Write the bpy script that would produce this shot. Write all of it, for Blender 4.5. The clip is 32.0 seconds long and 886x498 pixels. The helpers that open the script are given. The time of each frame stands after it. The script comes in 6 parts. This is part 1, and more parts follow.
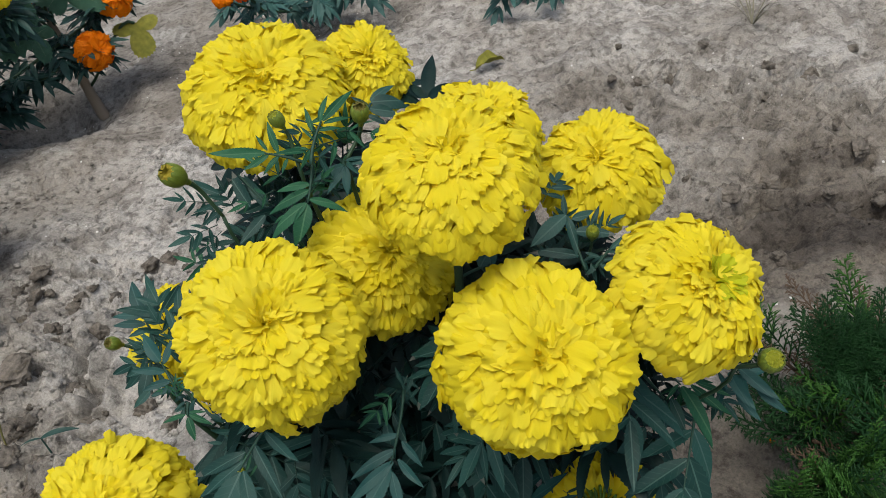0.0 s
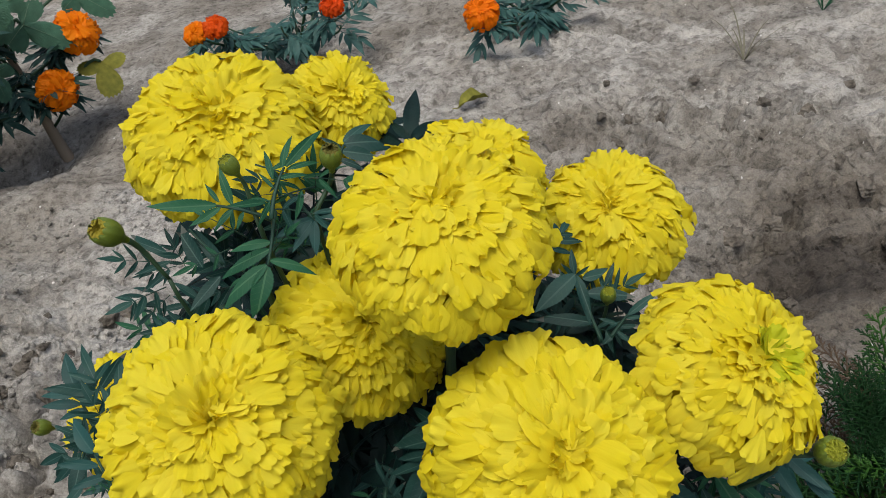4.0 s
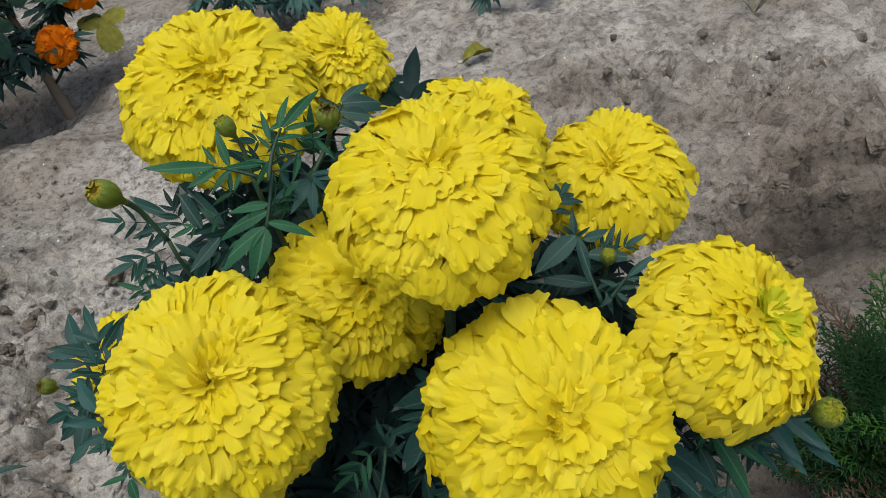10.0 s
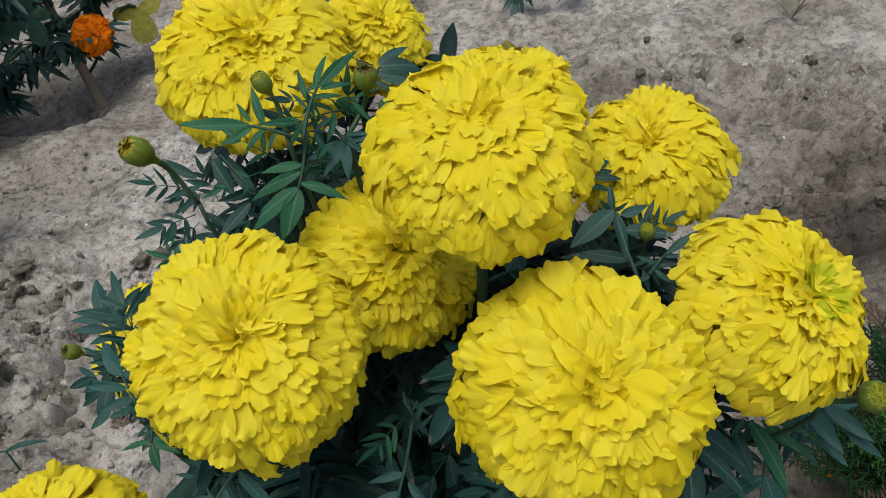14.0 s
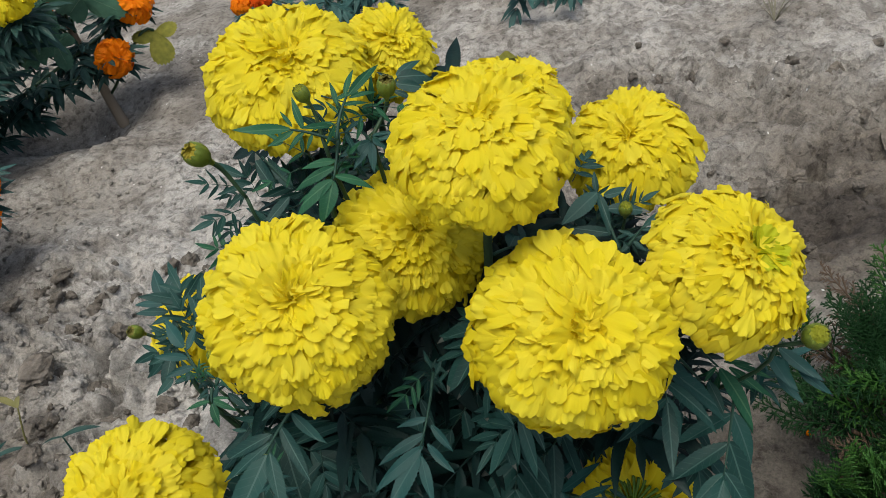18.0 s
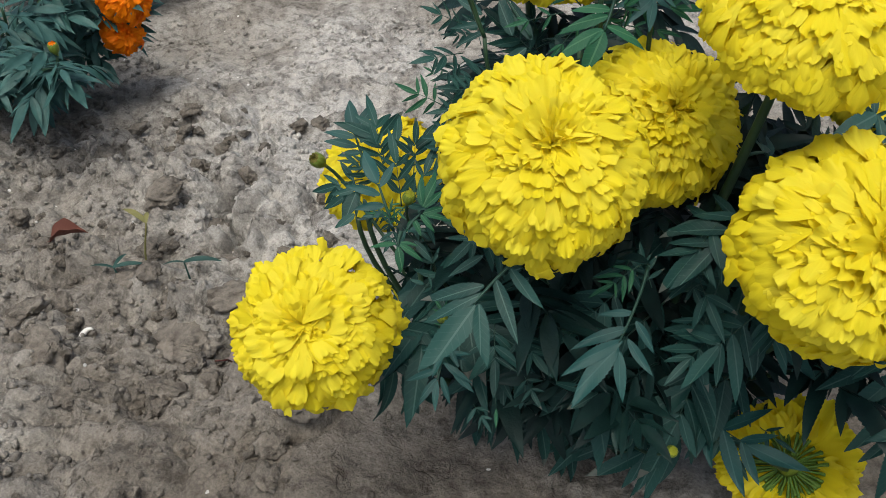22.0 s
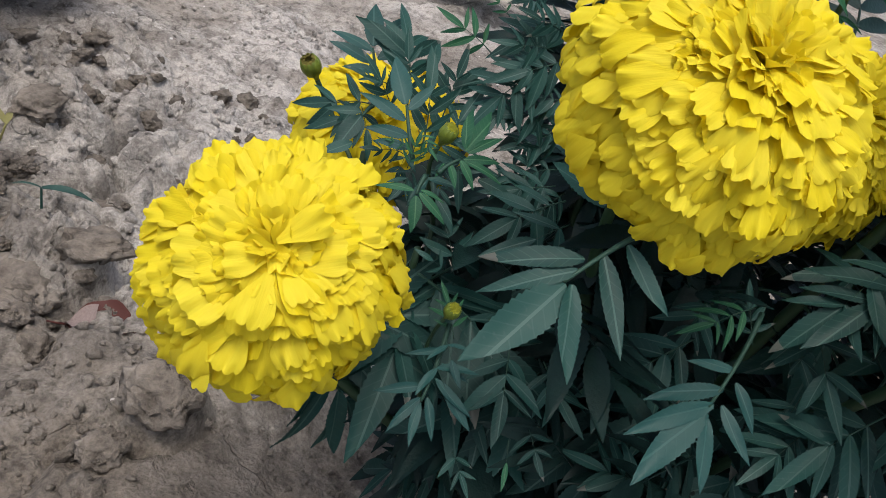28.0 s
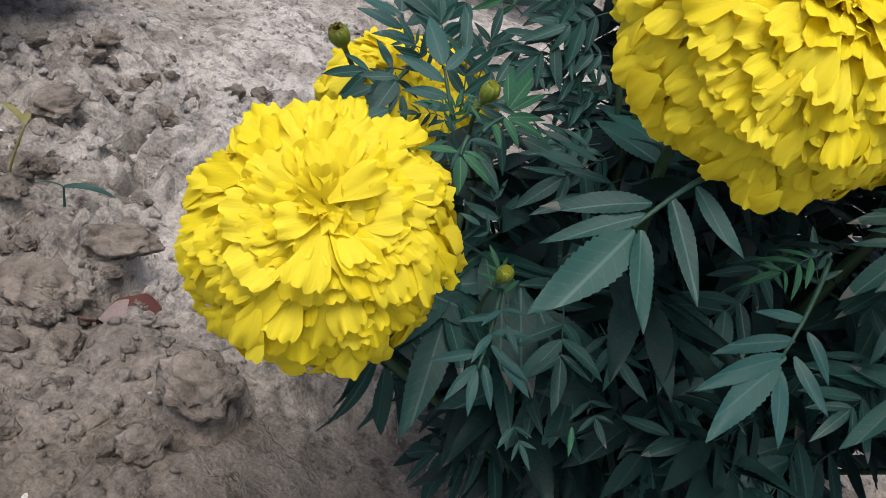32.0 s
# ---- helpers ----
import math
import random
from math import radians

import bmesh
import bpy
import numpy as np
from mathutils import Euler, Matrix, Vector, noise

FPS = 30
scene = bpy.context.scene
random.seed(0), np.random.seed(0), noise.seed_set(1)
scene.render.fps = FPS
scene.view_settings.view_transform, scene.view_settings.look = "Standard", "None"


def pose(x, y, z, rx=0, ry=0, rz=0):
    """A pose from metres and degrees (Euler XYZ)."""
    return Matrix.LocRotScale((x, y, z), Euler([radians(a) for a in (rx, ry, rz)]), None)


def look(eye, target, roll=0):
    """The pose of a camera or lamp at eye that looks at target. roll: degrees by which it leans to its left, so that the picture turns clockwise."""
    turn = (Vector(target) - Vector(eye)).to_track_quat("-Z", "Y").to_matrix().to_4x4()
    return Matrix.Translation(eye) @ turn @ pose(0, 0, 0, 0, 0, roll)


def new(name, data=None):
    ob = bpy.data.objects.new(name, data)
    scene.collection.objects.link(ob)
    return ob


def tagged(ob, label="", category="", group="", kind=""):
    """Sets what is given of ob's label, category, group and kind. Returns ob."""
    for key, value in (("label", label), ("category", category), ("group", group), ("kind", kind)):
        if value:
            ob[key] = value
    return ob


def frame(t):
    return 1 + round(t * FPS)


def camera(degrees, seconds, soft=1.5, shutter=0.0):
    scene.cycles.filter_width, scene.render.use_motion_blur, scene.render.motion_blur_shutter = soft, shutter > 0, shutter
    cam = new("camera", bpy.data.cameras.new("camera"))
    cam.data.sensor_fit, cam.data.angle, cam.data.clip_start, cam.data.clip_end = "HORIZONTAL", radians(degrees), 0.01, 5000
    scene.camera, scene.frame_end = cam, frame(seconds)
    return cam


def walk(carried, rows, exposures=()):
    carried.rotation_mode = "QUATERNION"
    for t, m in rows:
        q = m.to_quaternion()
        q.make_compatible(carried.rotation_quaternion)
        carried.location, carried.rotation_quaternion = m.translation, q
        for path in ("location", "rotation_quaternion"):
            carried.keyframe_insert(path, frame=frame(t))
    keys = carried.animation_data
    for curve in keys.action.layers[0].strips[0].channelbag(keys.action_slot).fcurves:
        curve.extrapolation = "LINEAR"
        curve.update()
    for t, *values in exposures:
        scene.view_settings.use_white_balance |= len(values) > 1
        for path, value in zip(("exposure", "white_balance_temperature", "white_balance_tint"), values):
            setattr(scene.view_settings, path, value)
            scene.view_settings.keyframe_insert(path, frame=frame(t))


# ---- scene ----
cam = camera(58.857, 32.0, soft=0.8)
PATH = [
    (0.0, (-0.0210, 0.0378, 0.5689), (0.0746, 0.8307, -0.0329), -10.31),
    (0.5, (-0.0182, 0.0599, 0.5560), (0.0755, 0.8455, -0.0556), -10.39),
    (1.0, (-0.0172, 0.0716, 0.5500), (0.0811, 0.8523, -0.0672), -10.24),
    (1.5, (-0.0153, 0.0791, 0.5470), (0.0942, 0.8710, -0.0538), -9.89),
    (2.0, (-0.0148, 0.0913, 0.5403), (0.1031, 0.8914, -0.0478), -9.63),
    (2.5, (-0.0141, 0.1022, 0.5351), (0.1084, 0.8977, -0.0584), -9.29),
    (3.0, (-0.0144, 0.1021, 0.5353), (0.1094, 0.9007, -0.0537), -9.32),
    (3.5, (-0.0142, 0.1011, 0.5372), (0.1157, 0.9159, -0.0278), -9.38),
    (5.5, (-0.0127, 0.1017, 0.5407), (0.1127, 0.9076, -0.0379), -10.23),
    (6.0, (-0.0117, 0.1021, 0.5420), (0.1091, 0.9068, -0.0393), -10.33),
    (6.5, (-0.0113, 0.1019, 0.5425), (0.1114, 0.9032, -0.0430), -10.31),
    (7.0, (-0.0124, 0.1016, 0.5426), (0.1098, 0.8998, -0.0474), -10.10),
    (7.5, (-0.0123, 0.1020, 0.5424), (0.1056, 0.8989, -0.0502), -10.23),
    (8.0, (-0.0112, 0.1030, 0.5423), (0.1030, 0.8953, -0.0571), -10.42),
    (8.5, (-0.0104, 0.1021, 0.5416), (0.1015, 0.8927, -0.0604), -10.55),
    (9.0, (-0.0101, 0.1025, 0.5416), (0.1004, 0.8914, -0.0629), -10.47),
    (9.5, (-0.0108, 0.1025, 0.5410), (0.0973, 0.8894, -0.0665), -10.47),
    (10.0, (-0.0100, 0.1033, 0.5393), (0.0987, 0.8878, -0.0712), -10.33),
    (10.5, (-0.0082, 0.1007, 0.5402), (0.1041, 0.8880, -0.0661), -9.81),
    (11.0, (-0.0079, 0.0993, 0.5404), (0.1074, 0.8960, -0.0529), -9.43),
    (11.5, (-0.0075, 0.0984, 0.5394), (0.1106, 0.9076, -0.0360), -9.23),
    (12.0, (-0.0077, 0.0980, 0.5386), (0.1098, 0.9060, -0.0387), -9.12),
    (12.5, (-0.0064, 0.0964, 0.5362), (0.1105, 0.9001, -0.0472), -9.08),
    (13.0, (-0.0079, 0.0953, 0.5334), (0.1090, 0.8947, -0.0560), -9.03),
    (13.5, (-0.0127, 0.0979, 0.5284), (0.0944, 0.8949, -0.0660), -9.00),
    (14.0, (-0.0190, 0.1002, 0.5208), (0.0664, 0.8978, -0.0762), -9.56),
    (14.5, (-0.0238, 0.1005, 0.5171), (0.0593, 0.8985, -0.0799), -9.62),
    (16.5, (-0.0269, 0.0313, 0.5546), (0.0592, 0.8518, -0.0105), -9.61),
    (17.0, (-0.0227, 0.0336, 0.5548), (0.0647, 0.8530, -0.0116), -10.30),
    (17.5, (-0.0290, 0.0355, 0.5520), (0.0573, 0.8543, -0.0156), -11.26),
    (18.0, (-0.0312, 0.0374, 0.5483), (0.0488, 0.8446, -0.0366), -11.54),
    (18.5, (-0.0319, 0.0393, 0.5469), (0.0164, 0.8339, -0.0583), -12.43),
    (19.0, (-0.0353, 0.0403, 0.5457), (-0.0222, 0.8365, -0.0592), -12.71),
    (19.5, (-0.0478, 0.0363, 0.5538), (-0.0439, 0.8299, -0.0546), -11.77),
    (20.0, (-0.0717, 0.0348, 0.5456), (-0.0701, 0.8232, -0.0696), -9.23),
    (20.5, (-0.0995, 0.0508, 0.5176), (-0.1001, 0.8223, -0.1187), -6.79),
    (21.0, (-0.1238, 0.0547, 0.5109), (-0.1263, 0.8244, -0.1275), -4.25),
    (21.5, (-0.1232, 0.0526, 0.5104), (-0.1234, 0.8203, -0.1304), -2.66),
    (22.0, (-0.1230, 0.0541, 0.5058), (-0.1188, 0.8218, -0.1349), -1.66),
    (22.5, (-0.1237, 0.0729, 0.4964), (-0.1146, 0.8404, -0.1445), -0.81),
    (23.0, (-0.1326, 0.0888, 0.4835), (-0.1186, 0.8544, -0.1597), 0.87),
    (23.5, (-0.1506, 0.0911, 0.4691), (-0.1268, 0.8567, -0.1738), 3.20),
    (24.0, (-0.1583, 0.0929, 0.4528), (-0.1149, 0.8621, -0.1847), 5.94),
    (24.5, (-0.1613, 0.0956, 0.4395), (-0.1008, 0.8691, -0.1913), 8.78),
    (25.0, (-0.1654, 0.0977, 0.4290), (-0.0601, 0.8774, -0.1882), 12.53),
    (25.5, (-0.1737, 0.0965, 0.4231), (-0.0362, 0.8826, -0.1796), 15.92),
    (27.5, (-0.1820, 0.1216, 0.3851), (-0.0057, 0.9474, -0.1506), 20.90),
    (28.0, (-0.1838, 0.1283, 0.3747), (-0.0005, 0.9613, -0.1474), 21.39),
    (28.5, (-0.1869, 0.1281, 0.3725), (0.0028, 0.9652, -0.1407), 21.38),
    (29.0, (-0.1882, 0.1270, 0.3716), (0.0091, 0.9678, -0.1324), 21.29),
    (29.5, (-0.1880, 0.1275, 0.3717), (0.0151, 0.9701, -0.1271), 21.16),
    (30.0, (-0.1895, 0.1293, 0.3704), (0.0168, 0.9737, -0.1240), 20.96),
    (30.5, (-0.1958, 0.1308, 0.3593), (-0.0106, 0.9773, -0.1399), 19.82),
    (31.0, (-0.1934, 0.1318, 0.3530), (-0.0277, 0.9685, -0.1691), 18.83),
    (31.5, (-0.1923, 0.1309, 0.3530), (-0.0279, 0.9596, -0.1820), 18.47),
    (32.0, (-0.1919, 0.1308, 0.3555), (-0.0214, 0.9624, -0.1730), 18.06),
]

walk(cam, [(t, look(eye, target, roll)) for t, eye, target, roll in PATH],
     exposures=[(0.0, -0.20, 6500, 6), (2.0, -0.34, 6500, 6), (14.0, -0.34, 6500, 6), (16.5, -0.24, 6500, 5), (19.0, -0.24, 6500, 5), (20.5, -0.17, 6500, 5), (22.0, -0.02, 6500, 5), (25.0, 0.02, 6500, 8), (28.0, 0.02, 6500, 12), (30.0, 0.03, 6500, 13), (32.0, 0.12, 6500, 13)])

# ---- sky and sun: bright overcast ----
world = bpy.data.worlds.new("world")
scene.world = world
world.use_nodes = True
SUN_UP, SUN_TURN = 72.0, 200.0
_n = world.node_tree.nodes
_sky = _n.new("ShaderNodeTexSky")
_sky.sky_type = "NISHITA"
_sky.sun_disc = False
_sky.sun_elevation, _sky.sun_rotation = radians(SUN_UP), radians(SUN_TURN)
_sky.air_density, _sky.dust_density, _sky.ozone_density = 1.0, 6.0, 1.0
world.node_tree.links.new(_sky.outputs[0], _n["Background"].inputs[0])
_n["Background"].inputs[1].default_value = 0.16
sun = new("sun", bpy.data.lights.new("sun", "SUN"))
sun.data.energy, sun.data.angle, sun.data.color = 1.9, radians(35), (1.0, 0.98, 0.95)
sun.matrix_world = pose(0, 0, 3, 90 - SUN_UP, 0, 180 - SUN_TURN)
RNG = random.Random(11)


# ---- materials ----
def material(name):
    m = bpy.data.materials.new(name)
    m.use_nodes = True
    nt = m.node_tree
    nt.nodes.clear()
    out = nt.nodes.new("ShaderNodeOutputMaterial")
    return m, nt, out


def node(nt, kind, inputs=None, operation=""):
    n = nt.nodes.new(kind)
    if operation:
        n.operation = operation
    for k, v in (inputs or {}).items():
        if hasattr(v, "is_output"):
            nt.links.new(v, n.inputs[k])
        else:
            n.inputs[k].default_value = v
    return n


def ramp(nt, fac, stops):
    n = nt.nodes.new("ShaderNodeValToRGB")
    els = n.color_ramp.elements
    while len(els) < len(stops):
        els.new(0.5)
    for e, (p, c) in zip(els, stops):
        e.position, e.color = p, (*c, 1)
    nt.links.new(fac, n.inputs[0])
    return n.outputs[0]


def blend(nt, fac, a, b, mode="MIX"):
    n = nt.nodes.new("ShaderNodeMix")
    n.data_type, n.blend_type = "RGBA", mode
    for sock, v in ((n.inputs[0], fac), (n.inputs[6], a), (n.inputs[7], b)):
        if hasattr(v, "is_output"):
            nt.links.new(v, sock)
        elif isinstance(v, tuple):
            sock.default_value = (*v, 1)
        else:
            sock.default_value = v
    return n.outputs[2]


def math_node(nt, op, a, b=0.0):
    return node(nt, "ShaderNodeMath", {0: a, 1: b}, operation=op).outputs[0]


def petal_material(name, light, mid, deep, through_light=0.3):
    m, nt, out = material(name)
    tc = node(nt, "ShaderNodeTexCoord")
    info = node(nt, "ShaderNodeObjectInfo")
    # fine veins that run along the petal
    vec = node(nt, "ShaderNodeMapping", {"Vector": tc.outputs["Object"], "Scale": (26, 1.4, 3)})
    streak = node(nt, "ShaderNodeTexNoise", {"Vector": vec.outputs[0], "Scale": 1.0, "Detail": 2.0})
    big = node(nt, "ShaderNodeTexNoise", {"Vector": tc.outputs["Object"], "Scale": 3.0, "Detail": 3.0})
    col = ramp(nt, info.outputs["Random"], [(0.0, mid), (0.55, light), (1.0, mid)])
    col = blend(nt, math_node(nt, "MULTIPLY", streak.outputs[0], 0.42), col, deep)
    col = blend(nt, math_node(nt, "MULTIPLY", big.outputs[0], 0.2), col, light)
    bump = node(nt, "ShaderNodeBump", {"Height": streak.outputs[0], "Strength": 0.13, "Distance": 0.012})
    p = node(nt, "ShaderNodeBsdfPrincipled", {"Base Color": col, "Roughness": 0.55, "Normal": bump.outputs[0]})
    p.inputs["Specular IOR Level"].default_value = 0.12
    warm = blend(nt, 0.45, col, deep)
    tl = node(nt, "ShaderNodeBsdfTranslucent", {"Color": warm})
    mix = node(nt, "ShaderNodeMixShader", {0: through_light, 1: p.outputs[0], 2: tl.outputs[0]})
    nt.links.new(mix.outputs[0], out.inputs[0])
    return m


def leaf_material(name, dark, light, vein, tip=(0.17, 0.155, 0.135), tips=0.82, shine=0.12):
    m, nt, out = material(name)
    tc = node(nt, "ShaderNodeTexCoord")
    info = node(nt, "ShaderNodeObjectInfo")
    sep = node(nt, "ShaderNodeSeparateXYZ", {0: tc.outputs["Object"]})
    ax = math_node(nt, "ABSOLUTE", sep.outputs[0])
    n1 = node(nt, "ShaderNodeTexNoise", {"Vector": tc.outputs["Object"], "Scale": 90.0, "Detail": 4.0})
    n2 = node(nt, "ShaderNodeTexNoise", {"Vector": tc.outputs["Object"], "Scale": 900.0, "Detail": 2.0})
    col = ramp(nt, info.outputs["Random"], [(0.0, dark), (0.7, light), (1.0, dark)])
    col = blend(nt, math_node(nt, "MULTIPLY", n1.outputs[0], 0.5), col, light)
    # side veins, slanting away from the midrib
    slant = math_node(nt, "SUBTRACT", sep.outputs[1], math_node(nt, "MULTIPLY", ax, 1.1))
    wav = math_node(nt, "SINE", math_node(nt, "MULTIPLY", slant, 1500.0))
    wav = math_node(nt, "GREATER_THAN", wav, 0.93)
    rib = math_node(nt, "LESS_THAN", ax, 0.00035)
    v = math_node(nt, "MAXIMUM", math_node(nt, "MULTIPLY", wav, 0.17), math_node(nt, "MULTIPLY", rib, 0.75))
    col = blend(nt, v, col, vein)
    # withered tips on a few
    far = math_node(nt, "GREATER_THAN", math_node(nt, "ADD", sep.outputs[1], math_node(nt, "MULTIPLY", n1.outputs[0], 0.008)), 0.0335)
    some = math_node(nt, "GREATER_THAN", info.outputs["Random"], tips)
    col = blend(nt, math_node(nt, "MULTIPLY", math_node(nt, "MULTIPLY", far, some), 0.5), col, tip)
    # dust
    dust = node(nt, "ShaderNodeTexNoise", {"Vector": tc.outputs["Object"], "Scale": 420.0, "Detail": 5.0})
    spot = ramp(nt, dust.outputs[0], [(0.62, (0, 0, 0)), (0.75, (1, 1, 1))])
    col = blend(nt, math_node(nt, "MULTIPLY", spot, 0.04), col, (0.35, 0.36, 0.33))
    h = math_node(nt, "SUBTRACT", math_node(nt, "MULTIPLY", n2.outputs[0], 0.3), v)
    bump = node(nt, "ShaderNodeBump", {"Height": h, "Strength": 0.35, "Distance": 0.0004})
    rough = math_node(nt, "ADD", math_node(nt, "MULTIPLY", n1.outputs[0], 0.25), 0.38)
    p = node(nt, "ShaderNodeBsdfPrincipled", {"Base Color": col, "Roughness": rough, "Normal": bump.outputs[0]})
    p.inputs["Specular IOR Level"].default_value = shine
    tl = node(nt, "ShaderNodeBsdfTranslucent", {"Color": col})
    mix = node(nt, "ShaderNodeMixShader", {0: 0.10, 1: p.outputs[0], 2: tl.outputs[0]})
    nt.links.new(mix.outputs[0], out.inputs[0])
    return m


def rough_material(name, a, b, scale, roughness=0.8, bump=0.4, depth=0.001, stretch=(1, 1, 1), shine=0.4):
    m, nt, out = material(name)
    tc = node(nt, "ShaderNodeTexCoord")
    vec = node(nt, "ShaderNodeMapping", {"Vector": tc.outputs["Object"], "Scale": stretch})
    n1 = node(nt, "ShaderNodeTexNoise", {"Vector": vec.outputs[0], "Scale": scale, "Detail": 5.0})
    n2 = node(nt, "ShaderNodeTexNoise", {"Vector": vec.outputs[0], "Scale": scale * 9, "Detail": 4.0})
    col = ramp(nt, n1.outputs[0], [(0.3, a), (0.7, b)])
    col = blend(nt, math_node(nt, "MULTIPLY", n2.outputs[0], 0.35), col, a)
    bp = node(nt, "ShaderNodeBump", {"Height": n2.outputs[0], "Strength": bump, "Distance": depth})
    p = node(nt, "ShaderNodeBsdfPrincipled", {"Base Color": col, "Roughness": roughness, "Normal": bp.outputs[0]})
    p.inputs["Specular IOR Level"].default_value = shine
    nt.links.new(p.outputs[0], out.inputs[0])
    return m


def soil_material(name):
    m, nt, out = material(name)
    tc = node(nt, "ShaderNodeTexCoord")
    at = tc.outputs["Object"]
    big = node(nt, "ShaderNodeTexNoise", {"Vector": at, "Scale": 4.5, "Detail": 6.0, "Roughness": 0.6})
    patch = node(nt, "ShaderNodeTexNoise", {"Vector": at, "Scale": 17.0, "Detail": 6.0, "Roughness": 0.65, "Distortion": 0.6})
    mid = node(nt, "ShaderNodeTexNoise", {"Vector": at, "Scale": 70.0, "Detail": 6.0, "Roughness": 0.7})
    fine = node(nt, "ShaderNodeTexNoise", {"Vector": at, "Scale": 420.0, "Detail": 5.0, "Roughness": 0.7})
    grit = node(nt, "ShaderNodeTexVoronoi", {"Vector": at, "Scale": 260.0})
    speck = node(nt, "ShaderNodeTexVoronoi", {"Vector": at, "Scale": 55.0})
    zone = node(nt, "ShaderNodeAttribute")
    zone.attribute_name = "crust_and_shade"
    mixed = math_node(nt, "ADD", math_node(nt, "MULTIPLY", zone.outputs["Fac"], 0.34), math_node(nt, "MULTIPLY", big.outputs[0], 0.62))
    col = ramp(nt, mixed, [(0.16, (0.080, 0.070, 0.061)), (0.36, (0.222, 0.197, 0.166)), (0.48, (0.345, 0.320, 0.283)), (0.62, (0.535, 0.515, 0.480))])
    # the noise-dark patches and dips also put shade of small pits into the colour
    dark = ramp(nt, patch.outputs[0], [(0.47, (0, 0, 0)), (0.58, (1, 1, 1))])
    col = blend(nt, math_node(nt, "MULTIPLY", dark, 0.50), col, (0.140, 0.124, 0.106))
    crumbs = ramp(nt, mid.outputs[0], [(0.37, (0.38, 0.37, 0.36)), (0.50, (0.95, 0.95, 0.95)), (0.75, (1.2, 1.2, 1.19))])
    col = blend(nt, 0.8, col, crumbs, "MULTIPLY")
    grain = ramp(nt, fine.outputs[0], [(0.32, (0.54, 0.53, 0.52)), (0.68, (1.26, 1.26, 1.26))])
    col = blend(nt, 0.7, col, grain, "MULTIPLY")
    # scattered pale grains of grit
    dot = math_node(nt, "LESS_THAN", speck.outputs["Distance"], 0.10)
    cell = node(nt, "ShaderNodeSeparateColor", {0: speck.outputs["Color"]})
    few = math_node(nt, "GREATER_THAN", cell.outputs[0], 0.86)
    col = blend(nt, math_node(nt, "MULTIPLY", dot, few), col, (0.70, 0.69, 0.66))
    # hairline cracks where the crust has dried
    bent = node(nt, "ShaderNodeVectorMath", {0: at, 1: node(nt, "ShaderNodeVectorMath", {0: patch.outputs["Color"], 1: (0.045, 0.045, 0.045)}, operation="MULTIPLY").outputs[0]}, operation="ADD")
    edge = node(nt, "ShaderNodeTexVoronoi", {"Vector": bent.outputs[0], "Scale": 11.0})
    edge.feature = "DISTANCE_TO_EDGE"
    line = ramp(nt, edge.outputs["Distance"], [(0.0, (1, 1, 1)), (0.012, (0, 0, 0))])
    dry = ramp(nt, patch.outputs[0], [(0.50, (1, 1, 1)), (0.40, (0, 0, 0))][::-1])
    split = math_node(nt, "MULTIPLY", node(nt, "ShaderNodeRGBToBW", {0: line}).outputs[0], node(nt, "ShaderNodeRGBToBW", {0: dry}).outputs[0])
    col = blend(nt, math_node(nt, "MULTIPLY", split, 0.12), col, (0.09, 0.08, 0.07))
    h = math_node(nt, "ADD", math_node(nt, "SUBTRACT", mid.outputs[0], math_node(nt, "MULTIPLY", split, 0.25)),
                  math_node(nt, "ADD", math_node(nt, "MULTIPLY", fine.outputs[0], 0.35), math_node(nt, "MULTIPLY", grit.outputs["Distance"], 0.12)))
    bump = node(nt, "ShaderNodeBump", {"Height": h, "Strength": 1.0, "Distance": 0.0065})
    p = node(nt, "ShaderNodeBsdfPrincipled", {"Base Color": col, "Roughness": 0.92, "Normal": bump.outputs[0]})
    p.inputs["Specular IOR Level"].default_value = 0.15
    nt.links.new(p.outputs[0], out.inputs[0])
    return m


YELLOW = petal_material("yellow_petal", (0.84, 0.775, 0.062), (0.80, 0.705, 0.018), (0.73, 0.500, 0.004), 0.36)
GREENISH = petal_material("greenish_petal", (0.56, 0.56, 0.022), (0.48, 0.52, 0.02), (0.38, 0.44, 0.012))
ORANGE = petal_material("orange_petal", (0.90, 0.27, 0.004), (0.86, 0.20, 0.003), (0.70, 0.11, 0.002))
RED = petal_material("red_petal", (0.80, 0.11, 0.006), (0.70, 0.06, 0.005), (0.50, 0.03, 0.004))
LEAF = leaf_material("marigold_leaf", (0.0060, 0.0280, 0.0248), (0.0190, 0.071, 0.061), (0.056, 0.116, 0.100), shine=0.20)
TEAL = leaf_material("teal_leaf", (0.0080, 0.043, 0.042), (0.018, 0.075, 0.070), (0.035, 0.10, 0.092), tips=1.1, shine=0.22)
YOUNG = leaf_material("young_leaf", (0.011, 0.060, 0.034), (0.025, 0.105, 0.054), (0.06, 0.15, 0.08), tips=1.1)
BROAD = rough_material("broad_leaf", (0.036, 0.100, 0.062), (0.062, 0.155, 0.095), 5, 0.5, 0.5, 0.01, shine=0.25)
RIB = rough_material("leaf_rib", (0.09, 0.16, 0.10), (0.14, 0.22, 0.14), 9, 0.5, shine=0.25)
SALLOW = rough_material("sallow_leaf", (0.16, 0.17, 0.03), (0.30, 0.28, 0.05), 6, 0.6, 0.5, 0.01, shine=0.2)
RUST = leaf_material("rust_leaf", (0.10, 0.042, 0.034), (0.15, 0.06, 0.045), (0.22, 0.11, 0.08), tips=1.1)
